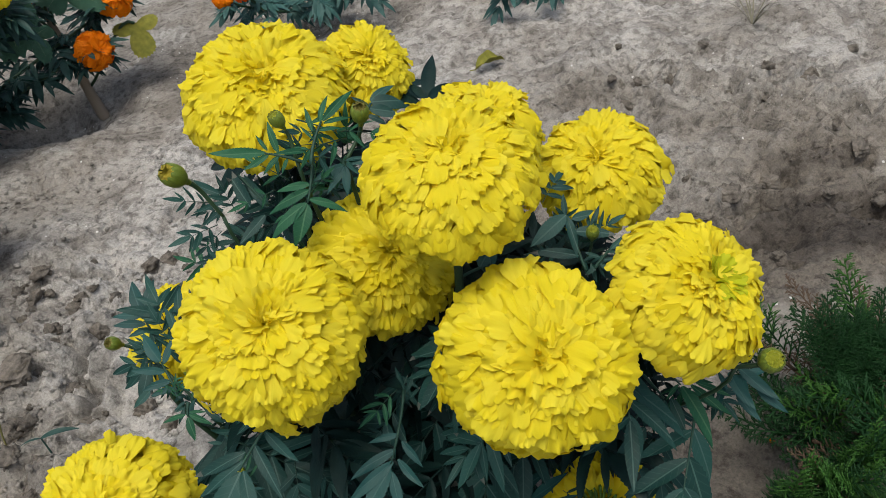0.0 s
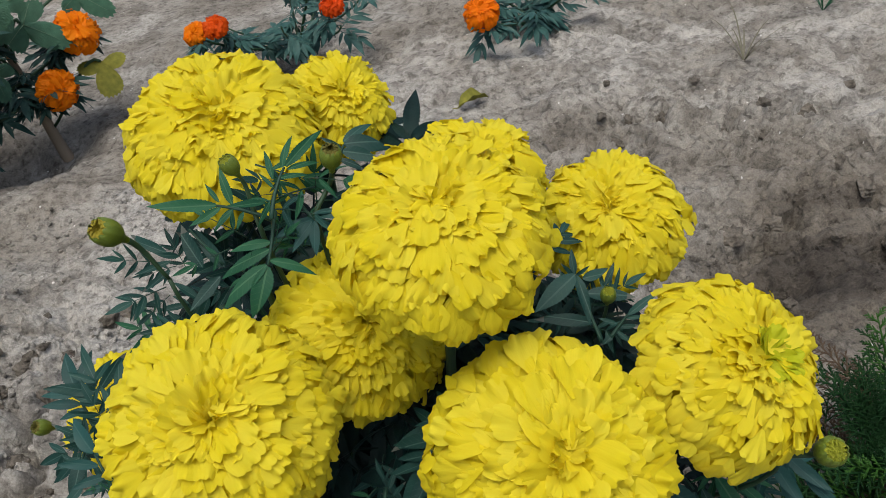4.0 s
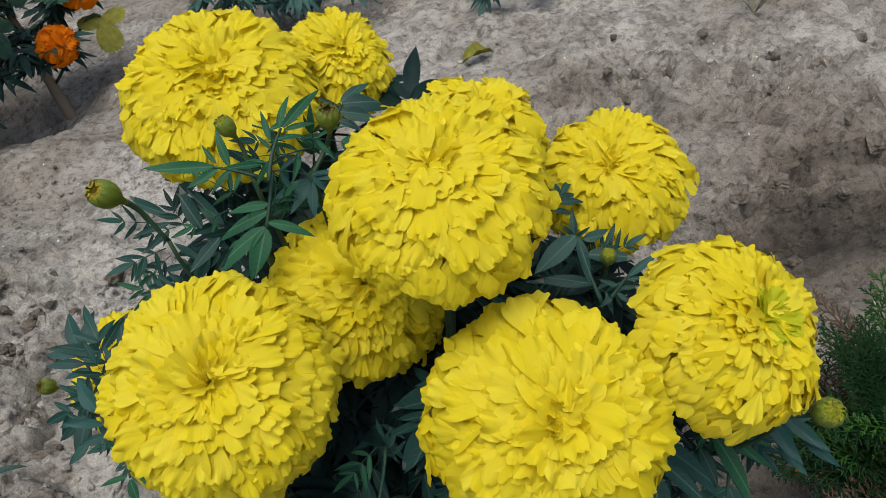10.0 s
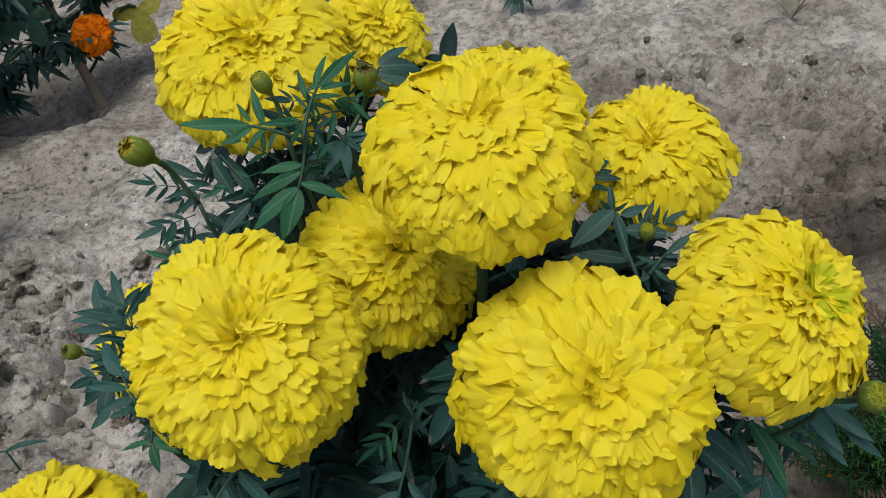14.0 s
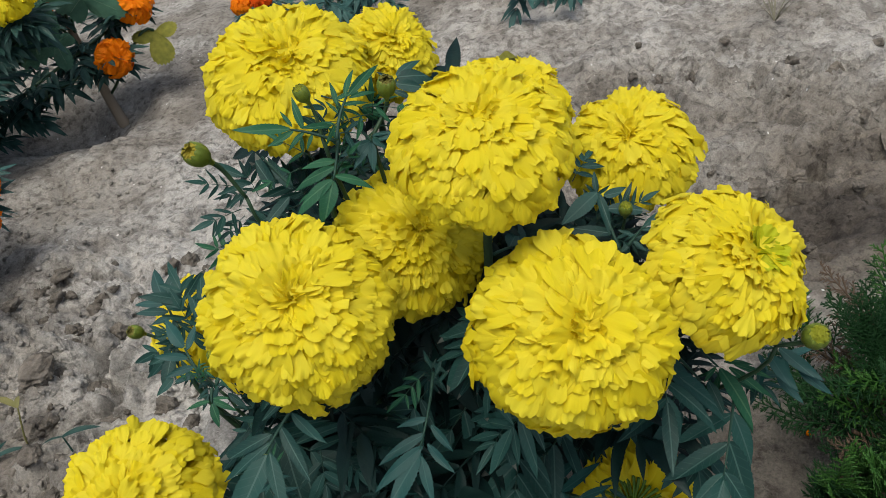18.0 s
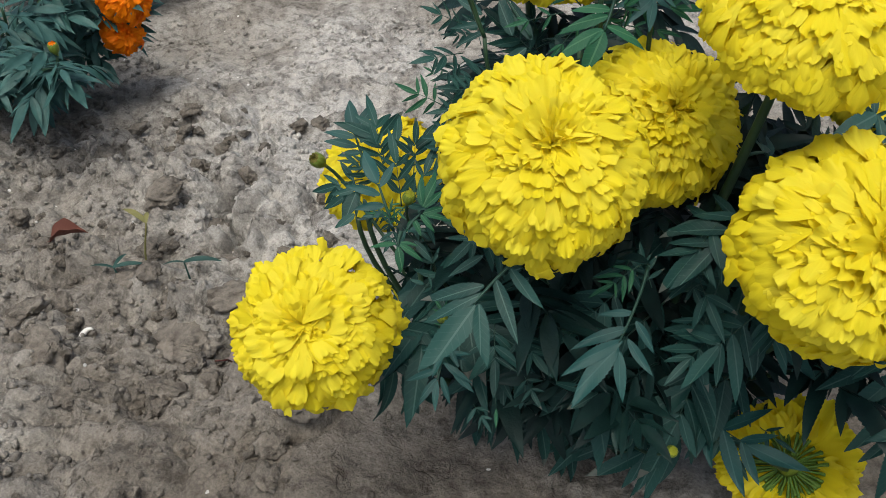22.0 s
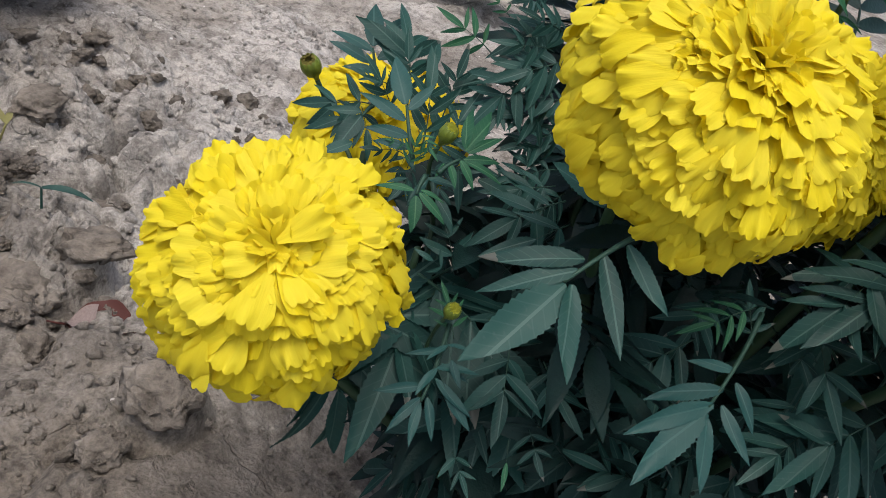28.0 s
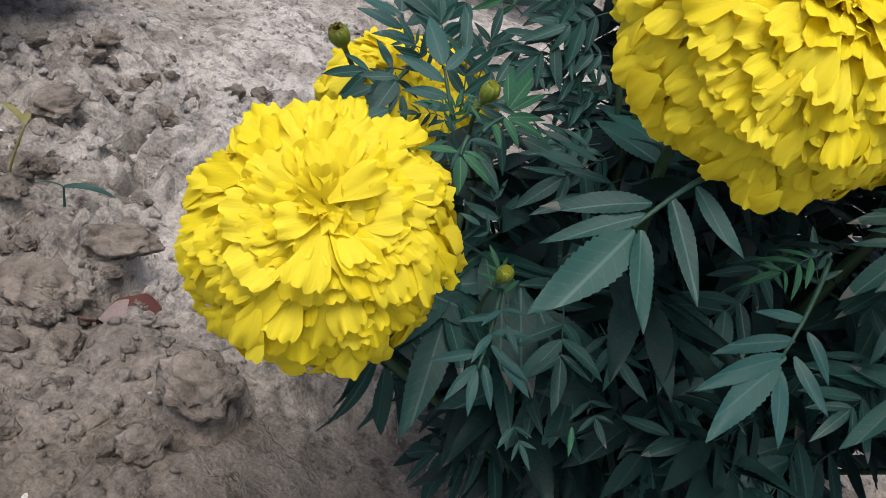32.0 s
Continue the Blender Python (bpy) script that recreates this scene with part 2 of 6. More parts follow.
MAROON = leaf_material("maroon_leaf", (0.055, 0.020, 0.018), (0.10, 0.036, 0.030), (0.15, 0.07, 0.055), tips=1.1)
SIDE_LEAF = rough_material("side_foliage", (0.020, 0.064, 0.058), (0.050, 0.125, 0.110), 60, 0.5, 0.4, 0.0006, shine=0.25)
# side foliage again, darker, with the dense bush's shade mixed into the green
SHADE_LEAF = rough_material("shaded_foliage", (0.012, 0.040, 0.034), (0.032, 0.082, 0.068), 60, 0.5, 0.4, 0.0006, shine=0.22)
# marigold leaf for the inside of the bush, shade put into its green
LEAF_SHADED = rough_material("marigold_leaf_shaded", (0.0032, 0.014, 0.013), (0.008, 0.030, 0.026), 60, 0.5, 0.4, 0.0006, shine=0.2)
STRAW = rough_material("dry_straw", (0.12, 0.115, 0.08), (0.20, 0.185, 0.13), 60)
STEM = rough_material("green_stem", (0.016, 0.046, 0.022), (0.034, 0.078, 0.036), 120, 0.5, 0.3, 0.0005, (1, 1, 0.2))
RACHIS_GREEN = rough_material("dark_leaf_stalk", (0.016, 0.050, 0.036), (0.030, 0.075, 0.055), 120, 0.5, 0.3, 0.0005, shine=0.2)
CALYX = rough_material("green_calyx", (0.085, 0.14, 0.018), (0.20, 0.25, 0.032), 150, 0.45, 0.3, 0.0005)
FLORET = rough_material("green_floret", (0.045, 0.11, 0.012), (0.12, 0.21, 0.02), 60, 0.5, 0.3, 0.001)
BUDTOP = rough_material("bud_top", (0.28, 0.34, 0.02), (0.52, 0.50, 0.04), 400, 0.5, 0.8, 0.001)
WITHER = rough_material("withered_bud", (0.06, 0.055, 0.015), (0.38, 0.34, 0.05), 500, 0.7, 0.8, 0.001)
RAGGED = rough_material("ragged_petal_crown", (0.34, 0.27, 0.02), (0.66, 0.55, 0.05), 300, 0.6, 0.8, 0.001)
WOOD = rough_material("grey_wood", (0.22, 0.17, 0.12), (0.38, 0.31, 0.23), 40, 0.8, 0.5, 0.001, (1, 1, 0.15))
CONIFER = rough_material("conifer_green", (0.006, 0.028, 0.009), (0.016, 0.058, 0.015), 3, 0.55, 0.6, 0.0006, shine=0.15)
CONIFER_TIP = rough_material("conifer_fresh_green", (0.020, 0.072, 0.012), (0.050, 0.135, 0.022), 3, 0.5, 0.6, 0.0006, shine=0.2)
TWIG = rough_material("brown_twig", (0.06, 0.04, 0.025), (0.12, 0.08, 0.05), 90, 0.8)
SOIL = soil_material("sandy_soil")
DRY_BACK = rough_material("dry_leaf_back", (0.17, 0.13, 0.12), (0.25, 0.20, 0.185), 40, 0.7)
SALLOW_BLADE = rough_material("yellowed_blade", (0.13, 0.13, 0.04), (0.22, 0.20, 0.07), 60, 0.6)
SHELL = rough_material("white_shell", (0.62, 0.61, 0.58), (0.80, 0.79, 0.76), 90, 0.5, 0.3, 0.0004)
STONE = rough_material("pale_stone", (0.42, 0.40, 0.37), (0.62, 0.60, 0.57), 120, 0.8, 0.5, 0.001)


# ---- mesh helpers ----
def mesh_of(name, verts, faces, mat, smooth=True):
    me = bpy.data.meshes.new(name)
    me.from_pydata([tuple(v) for v in verts], [], faces)
    me.materials.append(mat)
    if smooth:
        me.polygons.foreach_set("use_smooth", [True] * len(me.polygons))
    me.update()
    return me


def put(name, me, parent, m=None, label=""):
    ob = new(name, me)
    ob.parent = parent
    if m is not None:
        ob.matrix_basis = m
    return tagged(ob, label)


def tube_data(points, radii, sides=7):
    """Vertices and faces of a tube along points."""
    pts = [Vector(p) for p in points]
    verts, faces = [], []
    side = Vector((1, 0, 0))
    for i, p in enumerate(pts):
        d = (pts[min(i + 1, len(pts) - 1)] - pts[max(i - 1, 0)]).normalized()
        side = (side - d * side.dot(d))
        if side.length < 1e-4:
            side = d.orthogonal()
        side.normalize()
        over = d.cross(side)
        for k in range(sides):
            a = 2 * math.pi * k / sides
            verts.append(p + (side * math.cos(a) + over * math.sin(a)) * radii[i])
    for i in range(len(pts) - 1):
        for k in range(sides):
            a, b = i * sides + k, i * sides + (k + 1) % sides
            faces.append((a, b, b + sides, a + sides))
    faces.append(tuple(reversed(range(sides))))
    faces.append(tuple(range((len(pts) - 1) * sides, len(pts) * sides)))
    return verts, faces


def bezier(a, b, c, d, n=14):
    out = []
    for i in range(n + 1):
        t = i / n
        out.append(Vector(a) * (1 - t) ** 3 + Vector(b) * 3 * t * (1 - t) ** 2 + Vector(c) * 3 * t * t * (1 - t) + Vector(d) * t ** 3)
    return out


def frame_of(origin, along, normal, scale=1.0):
    """A pose with y along a direction and z near a normal."""
    y = Vector(along).normalized()
    z = Vector(normal)
    z = z - y * z.dot(y)
    if z.length < 1e-5:
        z = y.orthogonal()
    z.normalize()
    x = y.cross(z)
    m = Matrix((x, y, z)).transposed().to_4x4()
    return Matrix.Translation(origin) @ m @ Matrix.Scale(scale, 4)


# ---- the ground: one sheet to the horizon ----
def spread_on(c, step, far, grow=1.28):
    """Carries a row of grid lines on, wider and wider, to the horizon on both sides."""
    d, right, left = step, [], []
    a, b = c[0], c[-1]
    while b < far:
        d *= grow
        a, b = a - d, b + d
        left.append(a)
        right.append(b)
    return left[::-1] + c + right


def smooth01(a, b, x):
    t = min(1.0, max(0.0, (x - a) / (b - a)))
    return t * t * (3 - 2 * t)


MOUNDS = (
    # middle, half-widths and height of the lumps of earth that stand out of the broken soil
    (-0.330, 0.556, 0.044, 0.034, 0.024), (-0.229, 0.424, 0.026, 0.021, 0.015), (-0.400, 0.603, 0.038, 0.013, 0.012), (-0.362, 0.655, 0.024, 0.019, 0.014),
    (-0.318, 0.640, 0.021, 0.018, 0.014), (-0.395, 0.700, 0.030, 0.022, 0.014), (-0.335, 0.712, 0.026, 0.018, 0.013), (-0.455, 0.660, 0.030, 0.025, 0.014),
    (-0.385, 0.535, 0.026, 0.024, 0.012), (-0.275, 0.735, 0.024, 0.016, 0.010), (-0.420, 0.770, 0.034, 0.022, 0.013), (-0.350, 0.800, 0.030, 0.018, 0.010),
    (-0.480, 0.560, 0.030, 0.022, 0.013), (-0.390, 0.440, 0.022, 0.018, 0.010),
)


PITS = (
    # middle and half-width of the holes and small scarps broken into the trodden soil
    (0.405, 1.083, 0.018), (0.464, 1.082, 0.016), (0.487, 1.056, 0.018), (0.420, 1.020, 0.020), (0.553, 0.994, 0.012), (0.698, 0.983, 0.022), (0.658, 0.967, 0.020),
    (0.774, 0.998, 0.018), (0.582, 0.932, 0.014), (0.407, 0.815, 0.012), (0.410, 0.727, 0.016), (0.512, 0.777, 0.024), (0.526, 0.712, 0.020), (0.445, 0.749, 0.028),
    (0.605, 0.767, 0.020), (0.629, 0.821, 0.022), (0.580, 0.686, 0.020), (0.623, 0.986, 0.014), (0.464, 1.197, 0.016), (0.415, 0.619, 0.012), (0.590, 1.146, 0.012),
)


def ground_height(x, y):
    """Height of the soil: trodden ridge, broken clods beside it, a hollow by the stake."""
    near = 1.0 - smooth01(1.05, 1.9, math.hypot(x, y - 0.7))
    h = 0.030 * noise.noise((x * 2.1, y * 2.1, 0.3)) + 0.014 * noise.noise((x * 6.0, y * 6.0, 4.2))
    # broken soil to the west of the ridge
    edge = x + 0.26 - 0.18 * (y - 0.5) + 0.10 * noise.noise((x * 3, y * 3, 9.0))
    rough = 1.0 - smooth01(-0.10, 0.06, edge)
    rough *= 1.0 - smooth01(0.75, 1.3, y)
    h += 0.016 * smooth01(-0.04, 0.12, edge) * (1.0 - smooth01(1.0, 1.6, y))
    wx, wy = 0.055 * noise.noise((x * 8, y * 8, 1)), 0.055 * noise.noise((x * 8, y * 8, 7))
    wx, wy = wx + 0.012 * noise.noise((x * 40, y * 40, 1)), wy + 0.012 * noise.noise((x * 40, y * 40, 7))
    d = noise.voronoi(((x + wx) * 15, (y + wy) * 15, 0.5))[0]
    clod = math.sqrt(max(0.0, min(1.0, (d[1] - d[0]) * 1.9)))
    d2 = noise.voronoi(((x + wx) * 48, (y + wy) * 48, 3.5))[0]
    crumb = math.sqrt(max(0.0, min(1.0, (d2[1] - d2[0]) * 1.6)))
    lump = noise.noise((x * 10, y * 10, 2.2))
    pit = max(0.0, noise.noise((x * 26, y * 26, 12.0)) - 0.15)
    d3 = noise.voronoi(((x + 0.6 * wx) * 27, (y + 0.6 * wy) * 27, 5.5))[0]
    block = math.sqrt(max(0.0, min(1.0, (d3[1] - d3[0]) * 1.8)))
    h += rough * (0.024 * (clod - 0.6) * (0.45 + 1.3 * max(0.0, lump + 0.3)) + 0.016 * (block - 0.6) * smooth01(-0.35, 0.25, noise.noise((x * 6, y * 6, 15.0)))
                  + 0.011 * (crumb - 0.5) * (0.6 + lump) + 0.014 * lump - 0.020 * pit + 0.006 * noise.noise((x * 38, y * 38, 16.0)))
    h += 0.036 * smooth01(0.10, 0.24, -x) * (1.0 - smooth01(0.80, 1.15, y))
    worn = smooth01(-0.15, 0.25, noise.noise((x * 5.3, y * 5.3, 8.8)))
    h += (1 - rough) * (0.009 * noise.noise((x * 19, y * 19, 5.5)) + worn * (0.007 * (crumb - 0.6) - 0.006 * pit + 0.006 * (clod - 0.6)))
    east = smooth01(0.10, 0.25, x) * smooth01(0.55, 0.70, y) * (1 - smooth01(1.05, 1.25, y)) * smooth01(-0.3, 0.1, noise.noise((x * 3.0, y * 7.0, 20.0)))
    h += east * (0.016 * (clod - 0.6) + 0.012 * (crumb - 0.5) + 0.010 * lump - 0.020 * pit)
    h -= (1 - smooth01(0.8, 1.1, y)) * 0.020 * math.exp(-((edge + 0.03) / 0.017) ** 2) * max(0.0, 0.2 + noise.noise((x * 10, y * 10, 30.0)))
    h += (0.0035 + 0.003 * rough) * noise.noise((x * 55, y * 55, 6.1)) + 0.0030 * noise.noise((x * 120, y * 120, 1.1))
    hole = math.exp(-(((x + 0.54) / 0.12) ** 2 + ((y - 1.52) / 0.08) ** 2))
    groove = math.exp(-((x - 0.45) / 0.22) ** 2 - ((y - 0.68 - 0.05 * noise.noise((x * 7, y * 3, 3.0))) / 0.022) ** 2) * max(0.0, 0.55 + 1.2 * noise.noise((x * 13, y * 13, 41.0)))
    dip = math.exp(-(((x - 0.52) / 0.13) ** 2 + ((y - 0.74) / 0.07) ** 2))
    # small sharp pits in the trodden crust, and the open crack along the edge of the broken soil
    dent = smooth01(0.26, 0.40, noise.noise((x * 15, y * 30, 50.0))) * smooth01(-0.15, 0.2, noise.noise((x * 2.4, y * 4.0, 60.0)))
    trod = smooth01(0.0, 0.2, x) * smooth01(0.5, 0.65, y)
    h -= (0.007 * dent + 0.005 * smooth01(0.20, 0.34, noise.noise((x * 34, y * 64, 55.0)))) * trod
    h += trod * (0.004 * noise.noise((x * 14, y * 24, 70.0)) + 0.0045 * noise.noise((x * 34, y * 44, 71.0)) + 0.0035 * noise.noise((x * 75, y * 75, 72.0)))
    for a, b, w in PITS:
        if abs(x - a) < 4 * w and abs(y - b) < 3 * w:
            d = math.hypot((x - a + 0.25 * wx) / (1.3 * w), (y - b + 0.20 * wy) / (0.70 * w)) + 0.6 * noise.noise((x * 60, y * 60, 33.0))
            h += w * (0.35 * math.exp(-((d - 1.45) / 0.30) ** 2) * (0.7 + lump) - 1.0 * max(0.0, 1.0 - max(0.0, d) ** 3))
    for a, b, u, v, up in MOUNDS:
        d = math.hypot((x - a + 0.5 * wx) / u, (y - b + 0.5 * wy) / v)
        if d < 1.7:
            h += up * (max(0.0, 1.0 - d ** 3) * (0.9 + 0.25 * crumb + 0.3 * lump) - 0.55 * math.exp(-((d - 1.15) / 0.16) ** 2))
    crack = x + 0.335 - 0.012 * math.sin(y * 60) - 0.02 * noise.noise((x * 20, y * 20, 80.0))
    h -= 0.034 * math.exp(-(crack / 0.012) ** 2) * smooth01(0.63, 0.67, y) * (1 - smooth01(0.73, 0.80, y))
    return near * h - 0.038 * groove - 0.090 * hole - 0.014 * dip - 0.02


def graded(lo, a, b, hi, fine, coarse):
    mid = list(np.arange(a, b, fine))
    left = list(np.arange(a - coarse, lo, -coarse))[::-1]
    return spread_on(left + mid + list(np.arange(b, hi, coarse)), coarse, 70)


GX = graded(-0.95, -0.66, 0.0, 0.95, 0.0034, 0.0050)
GY = graded(-0.15, 0.26, 0.98, 1.75, 0.0034, 0.0050)


CRUST_AND_SHADE = [
    # middle, half-widths and strength of the pale dry crust and the dark broken strips, with shade in their tone
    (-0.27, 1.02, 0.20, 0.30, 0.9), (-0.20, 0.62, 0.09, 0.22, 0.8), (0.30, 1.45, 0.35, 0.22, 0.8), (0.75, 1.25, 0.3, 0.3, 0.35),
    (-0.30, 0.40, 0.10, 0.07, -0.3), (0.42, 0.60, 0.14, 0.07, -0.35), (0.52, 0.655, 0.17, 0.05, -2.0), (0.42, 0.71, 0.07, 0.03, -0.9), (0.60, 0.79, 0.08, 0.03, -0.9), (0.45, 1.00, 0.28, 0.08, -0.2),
    # broken soil in the west and round the bush, its shade darkened in
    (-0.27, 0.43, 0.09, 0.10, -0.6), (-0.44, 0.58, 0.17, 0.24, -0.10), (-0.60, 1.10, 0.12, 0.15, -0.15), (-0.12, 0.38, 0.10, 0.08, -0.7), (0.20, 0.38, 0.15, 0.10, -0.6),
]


def crust_and_shade(x, y):
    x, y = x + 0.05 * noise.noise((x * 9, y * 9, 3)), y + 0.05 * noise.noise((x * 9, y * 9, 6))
    return 0.5 + 0.5 * sum(k * math.exp(-((x - a) / u) ** 2 - ((y - b) / v) ** 2) for a, b, u, v, k in CRUST_AND_SHADE)


def build_ground():
    verts = [(x, y, ground_height(x, y)) for y in GY for x in GX]
    nx, ny = len(GX), len(GY)
    faces = [(j * nx + i, j * nx + i + 1, (j + 1) * nx + i + 1, (j + 1) * nx + i) for j in range(ny - 1) for i in range(nx - 1)]
    me = mesh_of("ground", verts, faces, SOIL)
    me.attributes.new("crust_and_shade", "FLOAT", "POINT").data.foreach_set("value", [crust_and_shade(x, y) for x, y, z in verts])
    g = new("ground", me)
    return tagged(g, "dry grey-brown sandy garden soil with cracked crumbly clods", "soil", kind="structure")


build_ground()


# ---- marigold pieces ----
def petal_mesh(name, mat, seed, length=1.0, width=0.80, reflex=0.2, cup=0.06, ruffle=0.05, notch=0.06, curl=0.10, blunt=3.4, arc=0.20):
    """A fan-shaped petal with a frilled tip, base at the origin, tip at y = length, upper face to +z."""
    r = random.Random(seed)
    nu, nv = 16, 8
    ph, ph2, ph3 = r.uniform(0, 6.3), r.uniform(0, 6.3), r.uniform(0, 6.3)
    skew = r.uniform(-0.08, 0.08)
    cuts = [(r.uniform(-0.25, 0.25), notch * r.uniform(0.7, 1.2), r.uniform(0.09, 0.15)), (r.uniform(0.40, 0.65), notch * r.uniform(0.3, 1.0), r.uniform(0.08, 0.13)),
            (-r.uniform(0.40, 0.65), notch * r.uniform(0.3, 1.0), r.uniform(0.08, 0.13))]
    square = blunt * r.uniform(0.8, 1.2)
    verts, faces = [], []
    for j in range(nv + 1):
        v = (j / nv) ** 0.8
        w = width * (0.16 + 0.84 * math.sin(min(1.0, v / 0.80) * math.pi / 2) ** 1.25)
        for i in range(nu + 1):
            u = 2 * i / nu - 1
            tip = 1.0 - arc * (1 - (max(0.0, 1 - abs(u) ** square)) ** 0.5) - sum(k * math.exp(-((u - c) / q) ** 2) for c, k, q in cuts) + 0.014 * math.sin(7 * u + ph3)
            y = length * v * (1 + (tip - 1) * v ** 2.5)
            x = 0.5 * w * u * length + skew * v * v * length
            end = max(0.0, v - 0.60) / 0.40
            z = (cup * u * u * (0.3 + v) - reflex * v ** 2.2 - curl * end ** 2 + ruffle * v ** 2 * math.sin(2.6 * u + ph2)
                 + 0.85 * ruffle * end ** 1.5 * math.sin(6.5 * u + ph) + 0.010 * v * math.sin(9 * u + ph))
            verts.append((x, y, length * z))
    for j in range(nv):
        for i in range(nu):
            a = j * (nu + 1) + i
            faces.append((a, a + 1, a + nu + 2, a + nu + 1))
    return mesh_of(name, verts, faces, mat)


def petal_set(mat, tag):
    inner = [petal_mesh("petal_" + tag, mat, 10 + k, width=0.56, reflex=-0.12 + 0.09 * k, cup=0.16, ruffle=0.13, notch=0.12, curl=0.02 + 0.03 * (k % 3)) for k in range(8)]
    midst = [petal_mesh("petal_" + tag, mat, 30 + k, width=0.70 + 0.03 * (k % 4), reflex=-0.04 + 0.035 * k, cup=0.05, ruffle=0.08, notch=0.085, curl=0.02 + 0.03 * (k % 3)) for k in range(10)]
    outer = [petal_mesh("petal_" + tag, mat, 50 + k, width=0.70 + 0.04 * (k % 4), reflex=-0.02 + 0.035 * k, cup=-0.05, ruffle=0.04, notch=0.03 + 0.015 * (k % 3), curl=0.02 + 0.04 * (k % 3), blunt=2.3, arc=0.34) for k in range(10)]
    return inner, midst, outer


SETS = {"yellow": petal_set(YELLOW, "yellow"), "green": petal_set(GREENISH, "green"), "orange": petal_set(ORANGE, "orange"), "red": petal_set(RED, "red")}


def dome_mesh(name, mat, rx, top, low, n=20, m=12):
    verts, faces = [], []
    for j in range(m + 1):
        a = math.pi * j / m
        for i in range(n):
            b = 2 * math.pi * i / n
            h = top if a < math.pi / 2 else low
            verts.append((rx * math.sin(a) * math.cos(b), rx * math.sin(a) * math.sin(b), h * math.cos(a)))
    for j in range(m):
        for i in range(n):
            faces.append((j * n + i, (j + 1) * n + i, (j + 1) * n + (i + 1) % n, j * n + (i + 1) % n))
    return mesh_of(name, verts, faces, mat)


CORES = {k: dome_mesh("flower_core_" + k, m, 0.79, 0.50, 0.42) for k, m in (("yellow", YELLOW), ("orange", ORANGE), ("red", RED))}


def calyx_mesh(name, mat, n=20):
    """A ribbed cup with pointed teeth, mouth upward, radius one."""
    prof = [(0.10, -1.35), (0.34, -1.25), (0.62, -0.95), (0.82, -0.5), (0.95, -0.05), (1.0, 0.3)]
    verts, faces = [], []
    for k, (r, z) in enumerate(prof):
        for i in range(n):
            a = 2 * math.pi * i / n
            rib = 1 + 0.06 * math.cos(5 * a) * min(1, k / 2)
            zz = z + (0.28 if i % 2 else 0.0) * (k == len(prof) - 1)
            verts.append((r * rib * math.cos(a), r * rib * math.sin(a), zz))
    for k in range(len(prof) - 1):
        for i in range(n):
            faces.append((k * n + i, k * n + (i + 1) % n, (k + 1) * n + (i + 1) % n, (k + 1) * n + i))
    return mesh_of(name, verts, faces, mat)


CALYX_MESH = calyx_mesh("calyx", CALYX)
BACK_CORE = dome_mesh("flower_core_back", YELLOW, 0.46, 0.5, 0.10)


def tubes_mesh(name, mat):
    """The thin green floret tubes on the back of a bloom, from the calyx out to the petals."""
    r = random.Random(4)
    verts, faces = [], []
    for k in range(60):
        a = 2.39996 * k
        c, q = Vector((math.cos(a), math.sin(a), 0)), Vector((math.cos(a + r.gauss(0, 0.1)), math.sin(a + r.gauss(0, 0.1)), 0))
        z = r.uniform(-0.10, 0.06)
        pts = bezier(c * 0.15 + Vector((0, 0, -0.30 + z)), c * 0.28 + Vector((0, 0, -0.26 + z)), q * 0.36 + Vector((0, 0, -0.22 + z)), q * 0.46 + Vector((0, 0, -0.30 + z)), 4)
        v, f = tube_data(pts, [0.014, 0.016, 0.02, 0.024, 0.028], 5)
        o = len(verts)
        verts.extend(v)
        faces.extend(tuple(i + o for i in t) for t in f)
    return mesh_of(name, verts, faces, mat)


